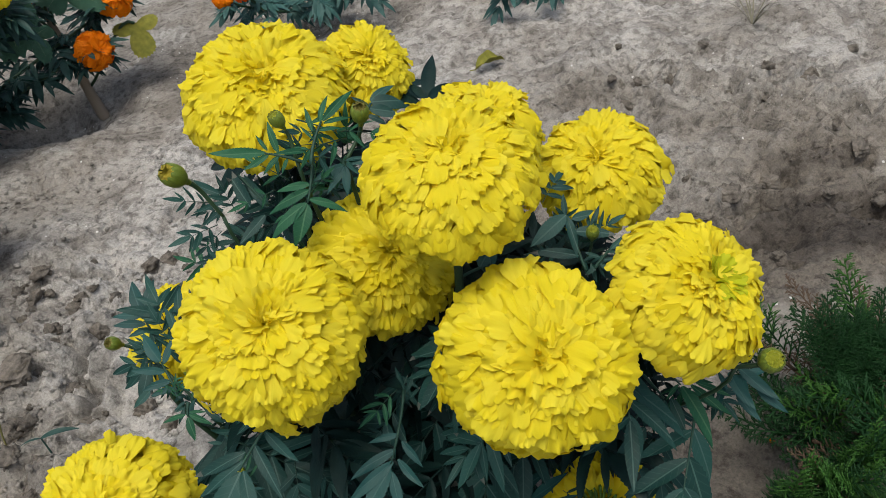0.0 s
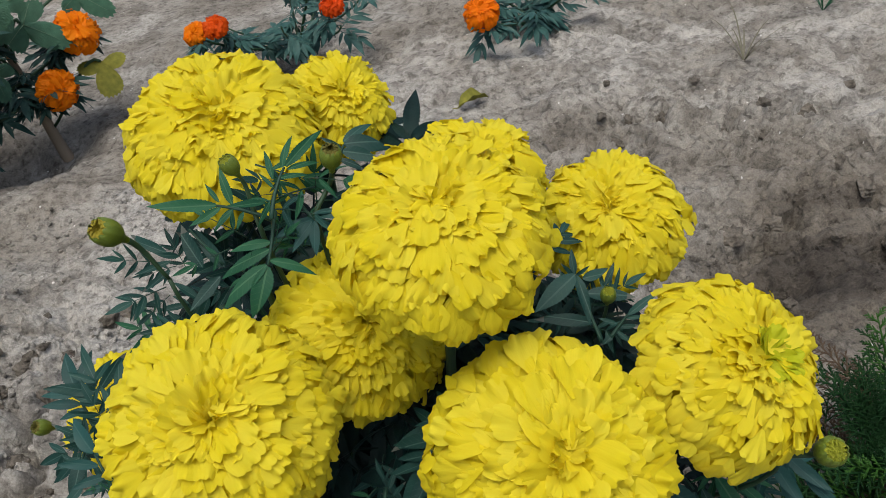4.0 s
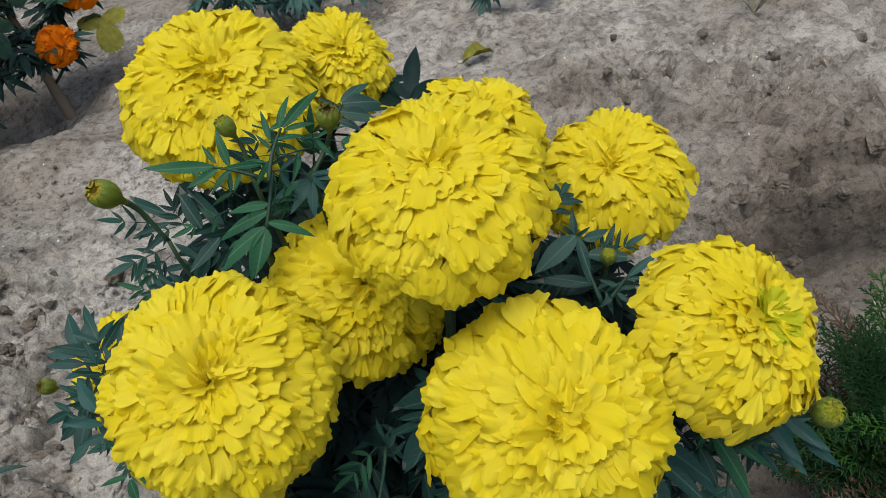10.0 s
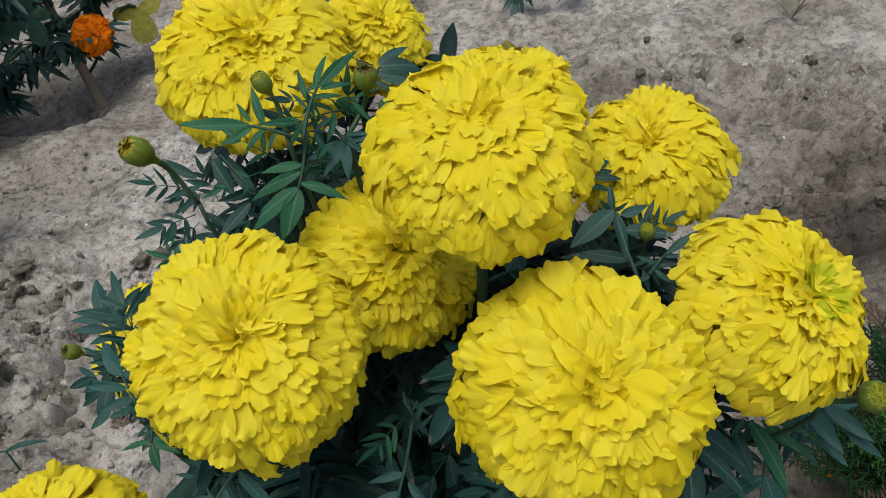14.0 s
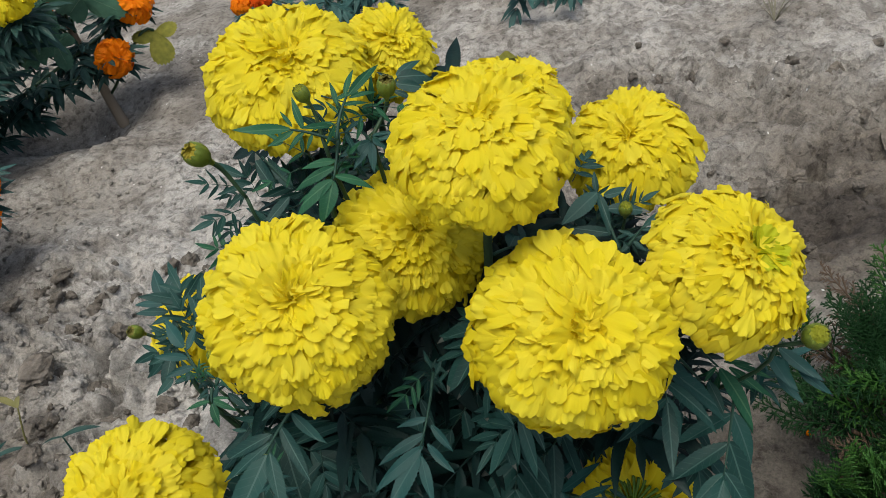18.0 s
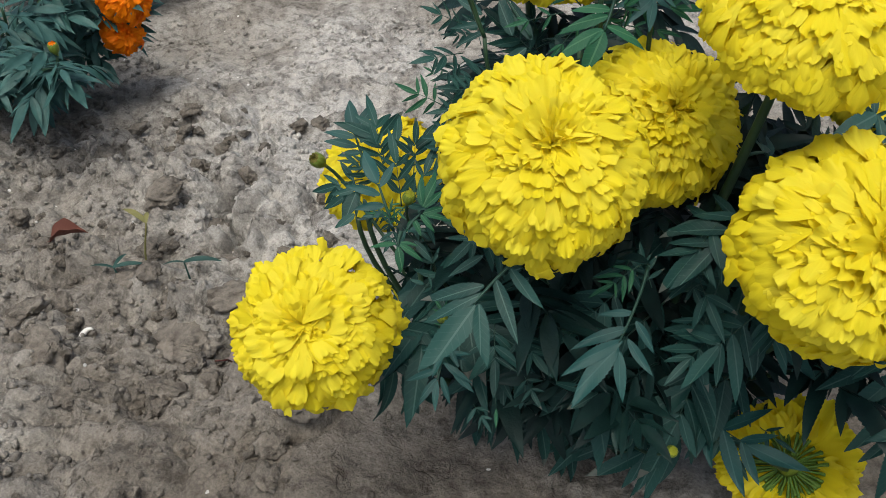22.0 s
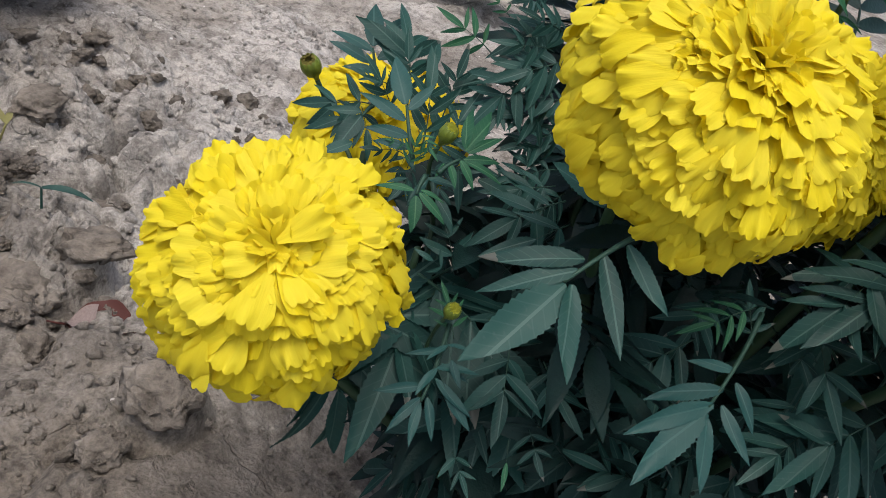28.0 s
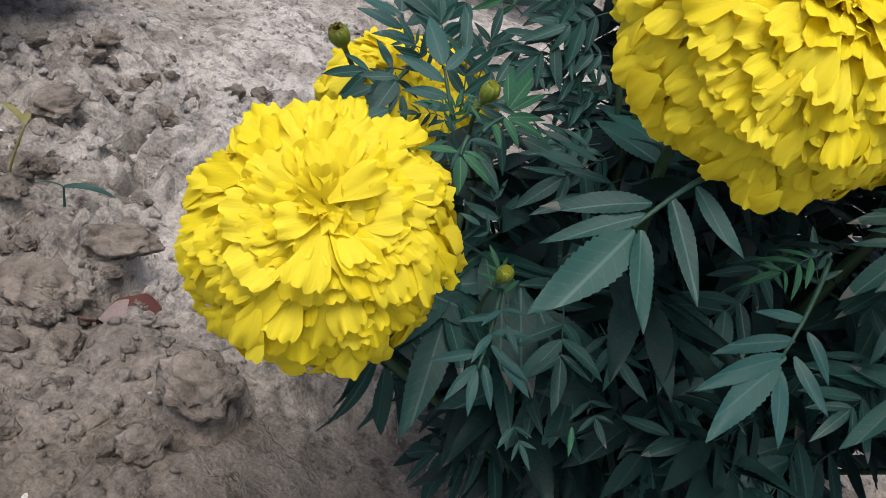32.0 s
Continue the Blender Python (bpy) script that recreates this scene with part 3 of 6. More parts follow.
def petal_poses(r, count, size, squash, span, green, colour, tubes=9.0):
    """Where each petal of a double bloom sits: a spiral from the heart to the skirt, inner ones over outer ones."""
    cmax = math.cos(radians(span))
    lopside = r.uniform(0, 6.28)
    for i in range(count):
        t = (i + 0.5) / count
        ct = 1 - t ** 1.06 * (1 - cmax)
        th = max(0.09, math.acos(max(-1, min(1, ct))) + r.gauss(0, 0.035))
        ph = i * 2.39996 + r.gauss(0, 0.13)
        st, ct = math.sin(th), math.cos(th)
        tall = squash if ct > 0 else 0.42
        n = Vector((st * math.cos(ph), st * math.sin(ph), ct))
        tau = Vector((ct * math.cos(ph), ct * math.sin(ph), -st))
        side = n.cross(tau)
        f = th / radians(span)
        lump = noise.noise(n * 2.3 + Vector((lopside * 7, 0, 0)))
        rad = 1.0 + r.gauss(0, 0.030) + 0.02 * math.cos(2 * ph + lopside) * st + 0.07 * lump
        if th < 0.24:
            rad *= 0.88 + 0.5 * th
        tip = Vector((n.x, n.y, n.z * tall)) * rad
        lean = 14 + 30 * smooth01(0.05, 0.45, th) + 11 * smooth01(0.40, 1.20, th) + r.gauss(0, 8) + 11 * noise.noise(n * 3.1 + Vector((0, lopside * 5, 0)))
        al = radians(min(76, lean))
        sway = r.gauss(0, 0.16) + 0.30 * noise.noise(n * 2.4 + Vector((lopside * 3, 0, 9)))
        out = tau * math.cos(sway) + side * math.sin(sway)
        d = (n * math.cos(al) + out * math.sin(al)).normalized()
        up = n * math.sin(al) - out * math.cos(al)
        twist = r.gauss(0, 0.17) + 0.20 * noise.noise(n * 2.7 + Vector((0, 0, lopside * 5)))
        up = up * math.cos(twist) + d.cross(up) * math.sin(twist)
        ln = size * (0.50 - 0.15 * smooth01(0.20, 0.65, f) + r.gauss(0, 0.04)) * (0.55 + 0.45 * smooth01(0.06, 0.45, th))
        kind = "green" if th > tubes or (green and n.dot(green) > 0.958 and r.random() < 0.8) else colour
        inner, midst, outer = SETS[kind]
        me = r.choice(inner if f < 0.10 else midst if f < 0.52 else outer)
        m = frame_of(tip - d * ln * 0.92, d, up, ln)
        yield me, m @ Matrix.Diagonal((r.uniform(0.85, 1.15), 1, r.uniform(0.6, 1.4), 1))


def joined(name, pieces, mat):
    """One mesh out of (mesh, pose) pieces."""
    verts, faces = [], []
    for me, m in pieces:
        o = len(verts)
        verts.extend(m @ v.co for v in me.vertices)
        faces.extend(tuple(i + o for i in p.vertices) for p in me.polygons)
    return mesh_of(name, verts, faces, mat)


PETAL_OF = {"yellow": YELLOW, "orange": ORANGE, "red": RED}


def flower_head(plant, origin, centre, axis, radius, seed, colour="yellow", count=290, size=1.0, squash=0.80, span=132,
                green=None, label="", whole=False, tubes=9.0):
    """A double bloom on its core, with a calyx below."""
    r = random.Random(seed)
    turn = frame_of(Vector(centre) - Vector(origin), Vector(axis).orthogonal(), axis, radius)
    head = put("flower_head", CORES[colour], plant, turn, label)
    put("calyx", CALYX_MESH, head, pose(0, 0, -0.50) @ Matrix.Scale(0.26, 4))
    if green:
        green = (turn.to_3x3().inverted() @ (Vector(axis).normalized() + Vector(green))).normalized()
    pieces = petal_poses(r, count, size, squash, span, green, colour, tubes)
    if whole:
        tagged(put("petals", joined("petals", pieces, PETAL_OF[colour]), head), kind="stuff")
    else:
        pieces = list(pieces)
        for me, m in pieces[:300]:
            put("petal", me, head, m)
        if len(pieces) > 300:
            tagged(put("skirt_petals", joined("skirt_petals", pieces[300:], PETAL_OF[colour]), head), kind="stuff")
    return head


def leaflet_mesh(name, mat, seed, length=0.036, width=0.0095):
    r = random.Random(seed)
    ns = 30
    bend, side, fold = r.uniform(0.05, 0.28), r.uniform(-0.12, 0.12), r.uniform(0.10, 0.35)
    verts, faces = [], []
    for j in range(ns + 1):
        v = j / ns
        w = 0.5 * width * (math.sin(math.pi * v ** 0.82) ** 0.85 + 0.06) * (1 - 0.15 * v)
        if v > 0.985:
            w = 0.0002
        tooth = 1.0 + (0.075 if j % 2 else -0.035) * (0.15 < v < 0.97)
        cx = side * length * v * v
        cz = -bend * length * v * v
        for u, k in ((-1, tooth), (-0.5, 1), (0, 1), (0.5, 1), (1, tooth)):
            wav = 0.05 * width * math.sin(7 * v + 3 * u + seed) * abs(u)
            verts.append((cx + w * u * k, length * v - (0.0007 if abs(u) == 1 and j % 2 else 0), cz + fold * w * abs(u) + wav))
    for j in range(ns):
        for i in range(4):
            a = j * 5 + i
            faces.append((a, a + 1, a + 6, a + 5))
    return mesh_of(name, verts, faces, mat)


LEAFLETS = {"old": [leaflet_mesh("leaflet", LEAF, k, width=0.0078 + 0.0012 * (k % 3)) for k in range(6)],
            "teal": [leaflet_mesh("teal_leaflet", TEAL, 30 + k, width=0.0092) for k in range(4)],
            "young": [leaflet_mesh("young_leaflet", YOUNG, 20 + k, width=0.0074) for k in range(4)]}


def rachis_mesh(name, length, arch, mat=RACHIS_GREEN):
    pts = [Vector((0, length * k / 8, arch * length * (k / 8 - (k / 8) ** 2 * 1.5))) for k in range(9)]
    v, f = tube_data(pts, [0.0011 * (1 - 0.65 * k / 8) for k in range(9)], 5)
    return mesh_of(name, v, f, mat)


RACHIS = [(a, rachis_mesh("rachis", 0.055, a)) for a in (0.05, 0.25, 0.45)]


def compound_leaf(plant, origin, base, tip, normal, seed, pairs=4, spread_deg=52, big=1.0, age="old", droop=0.0, whole=False, mat=None):
    """A pinnate leaf from base to tip: a stalk with paired toothed leaflets and one at the end."""
    r = random.Random(seed)
    base, tip = Vector(base), Vector(tip)
    rl = 0.055
    arch, me = r.choice(RACHIS)
    m = frame_of(base - Vector(origin), tip - base, normal, (tip - base).length / (0.055 + 0.0340 * big))
    ks = LEAFLETS[age]
    pieces = []
    for k in range(pairs):
        q = 0.34 + 0.60 * k / max(1, pairs - 1)
        y = rl * q
        z = arch * rl * (q - q * q * 1.5)
        for sgn in (-1, 1):
            a = radians(spread_deg - 12 * q + r.gauss(0, 7))
            ln = big * (0.70 + 0.42 * math.sin(math.pi * min(1, q + 0.05)) ** 0.7) * r.uniform(0.85, 1.08) * (0.8 if k == 0 else 1)
            d = Vector((sgn * math.sin(a), math.cos(a), -0.12 - droop + r.gauss(0, 0.12)))
            nrm = Vector((sgn * r.uniform(-0.1, 0.45), -0.1, 1))
            pieces.append((r.choice(ks), frame_of((0, y + sgn * 0.0006, z), d, nrm, ln)))
    end = Vector((0, rl, arch * rl * -0.5))
    pieces.append((r.choice(ks), frame_of(end, (r.gauss(0, 0.08), 1, -0.25 * arch * 2 - droop), (0, 0, 1), big * r.uniform(0.95, 1.1))))
    if whole:
        return put("leaf", joined("leaf", pieces + [(me, Matrix.Identity(4))], mat or LEAF_SHADED), plant, m)
    lf = put("leaf", me, plant, m)
    for piece, pm in pieces:
        put("leaflet", piece, lf, pm)
    return lf


def bud_mesh(name):
    """A ribbed green bud, one unit wide, mouth up, narrowing into its stalk."""
    prof = [(0.13, -1.10), (0.17, -0.86), (0.27, -0.66), (0.42, -0.46), (0.50, -0.20), (0.52, 0.04), (0.49, 0.24), (0.42, 0.38), (0.36, 0.42)]
    n = 40
    verts, faces = [], []
    for k, (r, z) in enumerate(prof):
        for i in range(n):
            a = 2 * math.pi * i / n
            rib = 1 + 0.055 * abs(math.cos(5 * a)) ** 0.5 * (k > 1)
            zz = z + (0.11 * abs(math.cos(5 * a)) if k >= len(prof) - 2 else 0)
            verts.append((r * rib * math.cos(a), r * rib * math.sin(a), zz))
    for k in range(len(prof) - 1):
        for i in range(n):
            faces.append((k * n + i, k * n + (i + 1) % n, (k + 1) * n + (i + 1) % n, (k + 1) * n + i))
    return mesh_of(name, verts, faces, CALYX)


def bud_top_mesh(name, mat, hollow):
    """Ragged tips of the folded petals in the mouth of a bud, closed or hollow."""
    r = random.Random(8)
    verts, faces = [], []
    rings = ((17, 0.37, 0.36), (13, 0.29, 0.38)) if hollow else ((17, 0.36, 0.36), (13, 0.26, 0.40), (9, 0.15, 0.40), (4, 0.05, 0.38))
    for ring, (cnt, rad, z0) in enumerate(rings):
        for i in range(cnt):
            a = 2 * math.pi * i / cnt + ring + r.uniform(-0.15, 0.15)
            c, s = math.cos(a), math.sin(a)
            w = 0.07 * r.uniform(0.7, 1.2)
            h = r.uniform(0.0, 0.12)
            k = len(verts)
            for (rr, zz, ww) in ((rad + 0.03, z0 - 0.25, 1), (rad + 0.04, z0 + 0.04 + 0.5 * h, 1), (rad - 0.03, z0 + 0.09 + h, 0.8), (rad - 0.10, z0 + 0.07 + h, 0.5)):
                verts.append((rr * c - s * w * ww, rr * s + c * w * ww, zz))
                verts.append((rr * c + s * w * ww, rr * s - c * w * ww, zz))
            for q in range(3):
                faces.append((k + 2 * q, k + 2 * q + 1, k + 2 * q + 3, k + 2 * q + 2))
    o, n = len(verts), 16
    for rr, zz in ((0.36, 0.30 if hollow else 0.37), (0.20, 0.16 if hollow else 0.44), (0.0, 0.0 if hollow else 0.46)):
        verts.extend((rr * math.cos(6.2832 * i / n), rr * math.sin(6.2832 * i / n), zz) for i in range(n))
    for k in range(2):
        faces.extend((o + k * n + i, o + k * n + (i + 1) % n, o + (k + 1) * n + (i + 1) % n, o + (k + 1) * n + i) for i in range(n))
    return mesh_of(name, verts, faces, mat)


BUD = bud_mesh("bud")
BUD_TOPS = {"green": bud_top_mesh("bud_top", BUDTOP, False), "withered": bud_top_mesh("bud_top", WITHER, True), "ragged": bud_top_mesh("bud_top", RAGGED, True), "orange": bud_top_mesh("bud_top", ORANGE, False)}


def bud(plant, origin, place, axis, width, top="green", label=""):
    b = put("bud", BUD, plant, frame_of(Vector(place) - Vector(origin), Vector(axis).orthogonal(), axis, width), label)
    put("bud_tip", BUD_TOPS[top], b)
    return b


def stem(plant, origin, pts, r0, r1, name="stem"):
    n = len(pts)
    v, f = tube_data([Vector(p) - Vector(origin) for p in pts], [r0 + (r1 - r0) * k / (n - 1) for k in range(n)], 8)
    return put(name, mesh_of(name, v, f, STEM), plant)


# ---- the yellow marigold ----
BASE = (0.005, 0.430, ground_height(0.005, 0.430) - 0.006)
marigold = tagged(new("marigold_plant"), "bushy marigold with large yellow double blooms and dark feathery leaves", "flowering plant")
marigold.location = BASE
HEADS = [
    # centre, axis, radius, seed, petals, petal size, squash
    ((-0.0760, 0.3460, 0.3090), (0.02, -0.60, 0.75), 0.0476, 1, 760, 0.72, 0.80),
    ((0.0450, 0.2983, 0.2933), (0.05, -0.66, 0.71), 0.0482, 2, 590, 0.87, 0.82),
    ((0.0260, 0.3465, 0.3735), (-0.01, -0.38, 0.92), 0.0425, 3, 630, 0.75, 0.64),
    ((0.1345, 0.4363, 0.2934), (-0.26, -0.40, 0.87), 0.0412, 4, 510, 0.80, 0.70),
    ((0.1285, 0.3130, 0.2930), (0.34, -0.44, 0.67), 0.0428, 5, 570, 0.78, 0.72),
    ((-0.0138, 0.4004, 0.2945), (0.22, -0.65, 0.75), 0.0445, 6, 610, 0.75, 0.84),
    ((-0.0575, 0.5074, 0.3615), (0.10, -0.42, 0.82), 0.0530, 7, 710, 0.68, 0.62),
    ((0.0073, 0.5366, 0.3512), (0.33, -0.55, 0.79), 0.0340, 8, 390, 0.84, 0.80),
    ((0.0598, 0.4269, 0.3440), (0.16, -0.23, 0.94), 0.0360, 9, 410, 0.84, 0.78),
    ((-0.1865, 0.3400, 0.2165), (-0.05, -0.66, 0.73), 0.0424, 10, 590, 0.82, 1.0),
    ((-0.1560, 0.4980, 0.2020), (-0.05, -0.22, 0.97), 0.0470, 12, 340, 0.9, 0.60),
]
NODDING = ((0.0945, 0.3450, 0.0780), (-0.46, -0.61, 0.66), 0.046)


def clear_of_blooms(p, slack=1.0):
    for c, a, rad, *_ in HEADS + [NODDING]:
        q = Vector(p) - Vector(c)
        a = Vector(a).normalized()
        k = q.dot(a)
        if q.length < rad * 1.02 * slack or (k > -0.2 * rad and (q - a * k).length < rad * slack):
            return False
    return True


STEM_LINES, HERO = [], []
for c, a, rad, sd, cnt, size, sq in HEADS:
    flower_head(marigold, BASE, c, a, rad, sd, count=cnt, size=size, squash=sq, green=(0.10, 0.02, -0.04) if sd == 5 else None,
                label="yellow bloom with a greenish heart" if sd == 5 else "")
    c, a = Vector(c), Vector(a).normalized()
    foot = c - a * rad * 0.78
    low = Vector(BASE) + Vector((c.x * 0.12, (c.y - BASE[1]) * 0.12, 0.0))
    line = bezier(low, low + Vector((0.3 * (c.x - low.x), 0.3 * (c.y - low.y), 0.55 * (foot.z - low.z))),
                  foot - a * 0.045 - Vector((0, 0, 0.03)), foot)
    stem(marigold, BASE, line, 0.0036, 0.0022)
    STEM_LINES.append(line)

# the nodding bloom near the soil, seen from behind: a ring of petals swept back round the green floret tubes
_r = random.Random(21)
_turn = frame_of(Vector(NODDING[0]) - Vector(BASE), Vector((0.46, 0.61, -0.66)).orthogonal(), (0.46, 0.61, -0.66), 0.0450)
nodding = put("flower_head", BACK_CORE, marigold, _turn, "nodding yellow bloom that shows its green calyx")
put("calyx", CALYX_MESH, nodding, pose(0, 0, -0.30) @ Matrix.Scale(0.17, 4))
tagged(put("floret_disc", tubes_mesh("floret_disc", FLORET), nodding), kind="stuff")
for k in range(190):
    a = 2.39996 * k + _r.gauss(0, 0.08)
    q = k / 190
    c = Vector((math.cos(a), math.sin(a), 0))
    lift = -1.0 + 1.8 * q + _r.gauss(0, 0.16)
    d = (c + Vector((0, 0, lift))).normalized()
    ln = 0.60 * _r.uniform(0.75, 1.1)
    up = Vector((0, 0, -1)) + c * 0.25 * _r.gauss(0, 1)
    put("petal", _r.choice(SETS["yellow"][0] + SETS["yellow"][1]), nodding, frame_of(c * (0.34 - 0.06 * q) + Vector((0, 0, -0.22 + 0.45 * q)), d, up, ln))
_l = bezier((0.03, 0.41, 0.02), (0.045, 0.37, 0.10), (0.060, 0.315, 0.12), (0.0825, 0.329, 0.094))
stem(marigold, BASE, _l, 0.0028, 0.0018)
STEM_LINES.append(_l)

BUDS = [
    # place, axis, width, top, foot of its stalk
    ((-0.1120, 0.4328, 0.3640), (-0.40, -0.50, 0.77), 0.0122, "ragged", (-0.096, 0.440, 0.327)),
    ((-0.0480, 0.4100, 0.3930), (-0.30, -0.20, 0.92), 0.0074, "green", (-0.044, 0.409, 0.368)),
    ((-0.0060, 0.4100, 0.3860), (0.10, -0.35, 0.92), 0.0092, "withered", (-0.019, 0.408, 0.361)),
    ((0.1621, 0.2823, 0.2633), (-0.09, -0.59, 0.80), 0.0120, "green", (0.154, 0.300, 0.244)),
    ((-0.1960, 0.4600, 0.2410), (-0.40, -0.50, 0.77), 0.0086, "withered", (-0.150, 0.430, 0.190)),
    ((-0.1230, 0.3520, 0.2100), (0.10, -0.45, 0.88), 0.0058, "green", (-0.110, 0.385, 0.120)),
    ((0.0020, 0.3140, 0.1370), (0.10, -0.50, 0.85), 0.0066, "green", (0.000, 0.375, 0.060)),
    ((0.1030, 0.3700, 0.3020), (-0.05, -0.30, 0.95), 0.0070, "green", (0.090, 0.390, 0.240)),
    ((-0.1387, 0.3978, 0.2560), (0.20, -0.30, 0.92), 0.0066, "green", (-0.129, 0.413, 0.206)),
]
for place, a, wide, top, foot in BUDS:
    bud(marigold, BASE, place, a, wide, top)
    p, a = Vector(place), Vector(a).normalized()
    end = p - a * wide * 1.05
    line = bezier(foot, Vector(foot) + (end - Vector(foot)) * 0.35, end - a * (end - Vector(foot)).length * 0.4, end, 9)
    stem(marigold, BASE, line, 0.0011, wide * 0.13, "stalk")
    root = Vector(BASE) + Vector((foot[0] * 0.15, 0, 0))
    line2 = bezier(root, root + Vector((0.2 * foot[0], 0, 0.5 * foot[2])), Vector(foot) - Vector((0, 0, 0.05)), foot)
    stem(marigold, BASE, line2, 0.0020, 0.0011)
    STEM_LINES.append(line2)

def above_view_edge(p):
    """Whether a spot lies above the bush's lower edge in the camera's view, a plane through the eye."""
    return p[0] > 0.03 or p[2] > 0.517 - 0.54 * p[0] - 1.340 * p[1]


def hero_leaf(base, tip, normal, seed, pairs, big, age):
    if not above_view_edge(tip):
        return
    HERO.append((Vector(base).lerp(Vector(tip), 0.65), Vector(normal)))
    compound_leaf(marigold, BASE, base, tip, normal, seed, pairs=pairs, big=big, age=age, spread_deg=62)


def open_leaf(normal, age, stalk, leaflets):
    """A leaf spread open: its stalk, and leaflets from where each one joins it to its tip."""
    r = random.Random(len(HERO) + 900)
    foot, n = Vector(stalk[0]), Vector(normal).normalized()
    HERO.append((Vector(stalk[-1]), n))
    pts = [Vector(p) - foot for p in stalk]
    line = bezier(pts[0], pts[0].lerp(pts[1], 0.66), pts[2].lerp(pts[1], 0.66), pts[2], 8)
    v, f = tube_data(line, [0.0011 * (1 - 0.5 * k / 8) for k in range(9)], 6)
    lf = put("leaf", mesh_of("rachis", v, f, RACHIS_GREEN), marigold, Matrix.Translation(foot - Vector(BASE)))
    for base, tip, wide in leaflets:
        base, tip = Vector(base) - foot, Vector(tip) - foot
        HERO.append((base.lerp(tip, 0.6) + foot, n))
        tilt = n + Vector((r.uniform(-0.22, 0.22), r.uniform(-0.22, 0.22), 0))
        size = (tip - base).length / 0.036
        put("leaflet", r.choice(LEAFLETS[age]), lf, frame_of(base, tip - base + n * 0.10 * (tip - base).length, tilt, size) @ Matrix.Diagonal((wide, 1, 1, 1)))


# the leaves that stand out one by one
open_leaf((-0.2, -0.5, 0.84), "young",
          [(0.1274, 0.3416, 0.2236), (0.1314, 0.3303, 0.2179), (0.1354, 0.3225, 0.2142)],
          [((0.1358, 0.3217, 0.2138), (0.1432, 0.2913, 0.1975), 1.2),
           ((0.1341, 0.3230, 0.2142), (0.1248, 0.3200, 0.2102), 1.2),
           ((0.1391, 0.3237, 0.2158), (0.1533, 0.3181, 0.2158), 0.9),
           ((0.1437, 0.3205, 0.2150), (0.1596, 0.3080, 0.2113), 0.9),
           ((0.1406, 0.3204, 0.2142), (0.1544, 0.2992, 0.2048), 0.9)])
open_leaf((-0.2, -0.5, 0.84), "teal",
          [(0.1482, 0.3270, 0.2269), (0.1566, 0.3195, 0.2245), (0.1626, 0.3164, 0.2241)],
          [((0.1604, 0.3150, 0.2227), (0.1635, 0.2935, 0.2106), 1.1),
           ((0.1665, 0.3151, 0.2242), (0.1778, 0.2927, 0.2136), 1),
           ((0.1552, 0.3167, 0.2225), (0.1565, 0.3076, 0.2174), 1)])
open_leaf((-0.2, -0.5, 0.84), "old",
          [(0.1197, 0.3386, 0.2124), (0.1236, 0.3301, 0.2083), (0.1260, 0.3237, 0.2050)],
          [((0.1296, 0.3222, 0.2051), (0.1311, 0.3039, 0.1945), 1.1),
           ((0.1256, 0.3228, 0.2044), (0.1177, 0.3062, 0.1926), 1.1),
           ((0.1219, 0.3266, 0.2058), (0.1085, 0.3251, 0.2017), 1.2),
           ((0.1182, 0.3254, 0.2042), (0.1081, 0.3159, 0.1962), 1.4)])
open_leaf((-0.2, -0.5, 0.84), "old",
          [(0.1145, 0.3308, 0.1937), (0.1115, 0.3278, 0.1912), (0.1081, 0.3257, 0.1891)],
          [((0.1063, 0.3271, 0.1895), (0.0733, 0.3207, 0.1779), 1.1),
           ((0.1131, 0.3210, 0.1875), (0.0911, 0.3077, 0.1744), 1.2),
           ((0.1078, 0.3251, 0.1887), (0.0915, 0.3233, 0.1837), 1.1),
           ((0.1137, 0.3188, 0.1863), (0.1153, 0.3155, 0.1848), 1.5)])
open_leaf((0.05, -0.72, 0.7), "young",
          [(-0.0377, 0.4055, 0.3650), (-0.0462, 0.4101, 0.3703), (-0.0591, 0.4130, 0.3742)],
          [((-0.0588, 0.4131, 0.3743), (-0.0874, 0.4155, 0.3789), 0.95),
           ((-0.0524, 0.4124, 0.3731), (-0.0551, 0.4246, 0.3859), 1.1),
           ((-0.0575, 0.4139, 0.3750), (-0.0622, 0.4204, 0.3821), 1),
           ((-0.0575, 0.4122, 0.3733), (-0.0715, 0.4075, 0.3695), 1.1),
           ((-0.0522, 0.4111, 0.3718), (-0.0633, 0.4063, 0.3676), 1.1),
           ((-0.0483, 0.4096, 0.3700), (-0.0537, 0.4049, 0.3655), 1.2)])
open_leaf((0.05, -0.72, 0.7), "young",
          [(-0.0369, 0.3968, 0.3702), (-0.0341, 0.4047, 0.3781), (-0.0265, 0.4120, 0.3850)],
          [((-0.0258, 0.4121, 0.3851), (-0.0071, 0.4226, 0.3945), 1),
           ((-0.0275, 0.4119, 0.3851), (-0.0218, 0.4222, 0.3952), 1),
           ((-0.0323, 0.4089, 0.3823), (-0.0326, 0.4186, 0.3923), 1),
           ((-0.0255, 0.4111, 0.3841), (-0.0116, 0.4129, 0.3849), 0.9),
           ((-0.0301, 0.4088, 0.3820), (-0.0170, 0.4096, 0.3818), 0.9),
           ((-0.0329, 0.4062, 0.3795), (-0.0378, 0.4117, 0.3855), 0.9)])
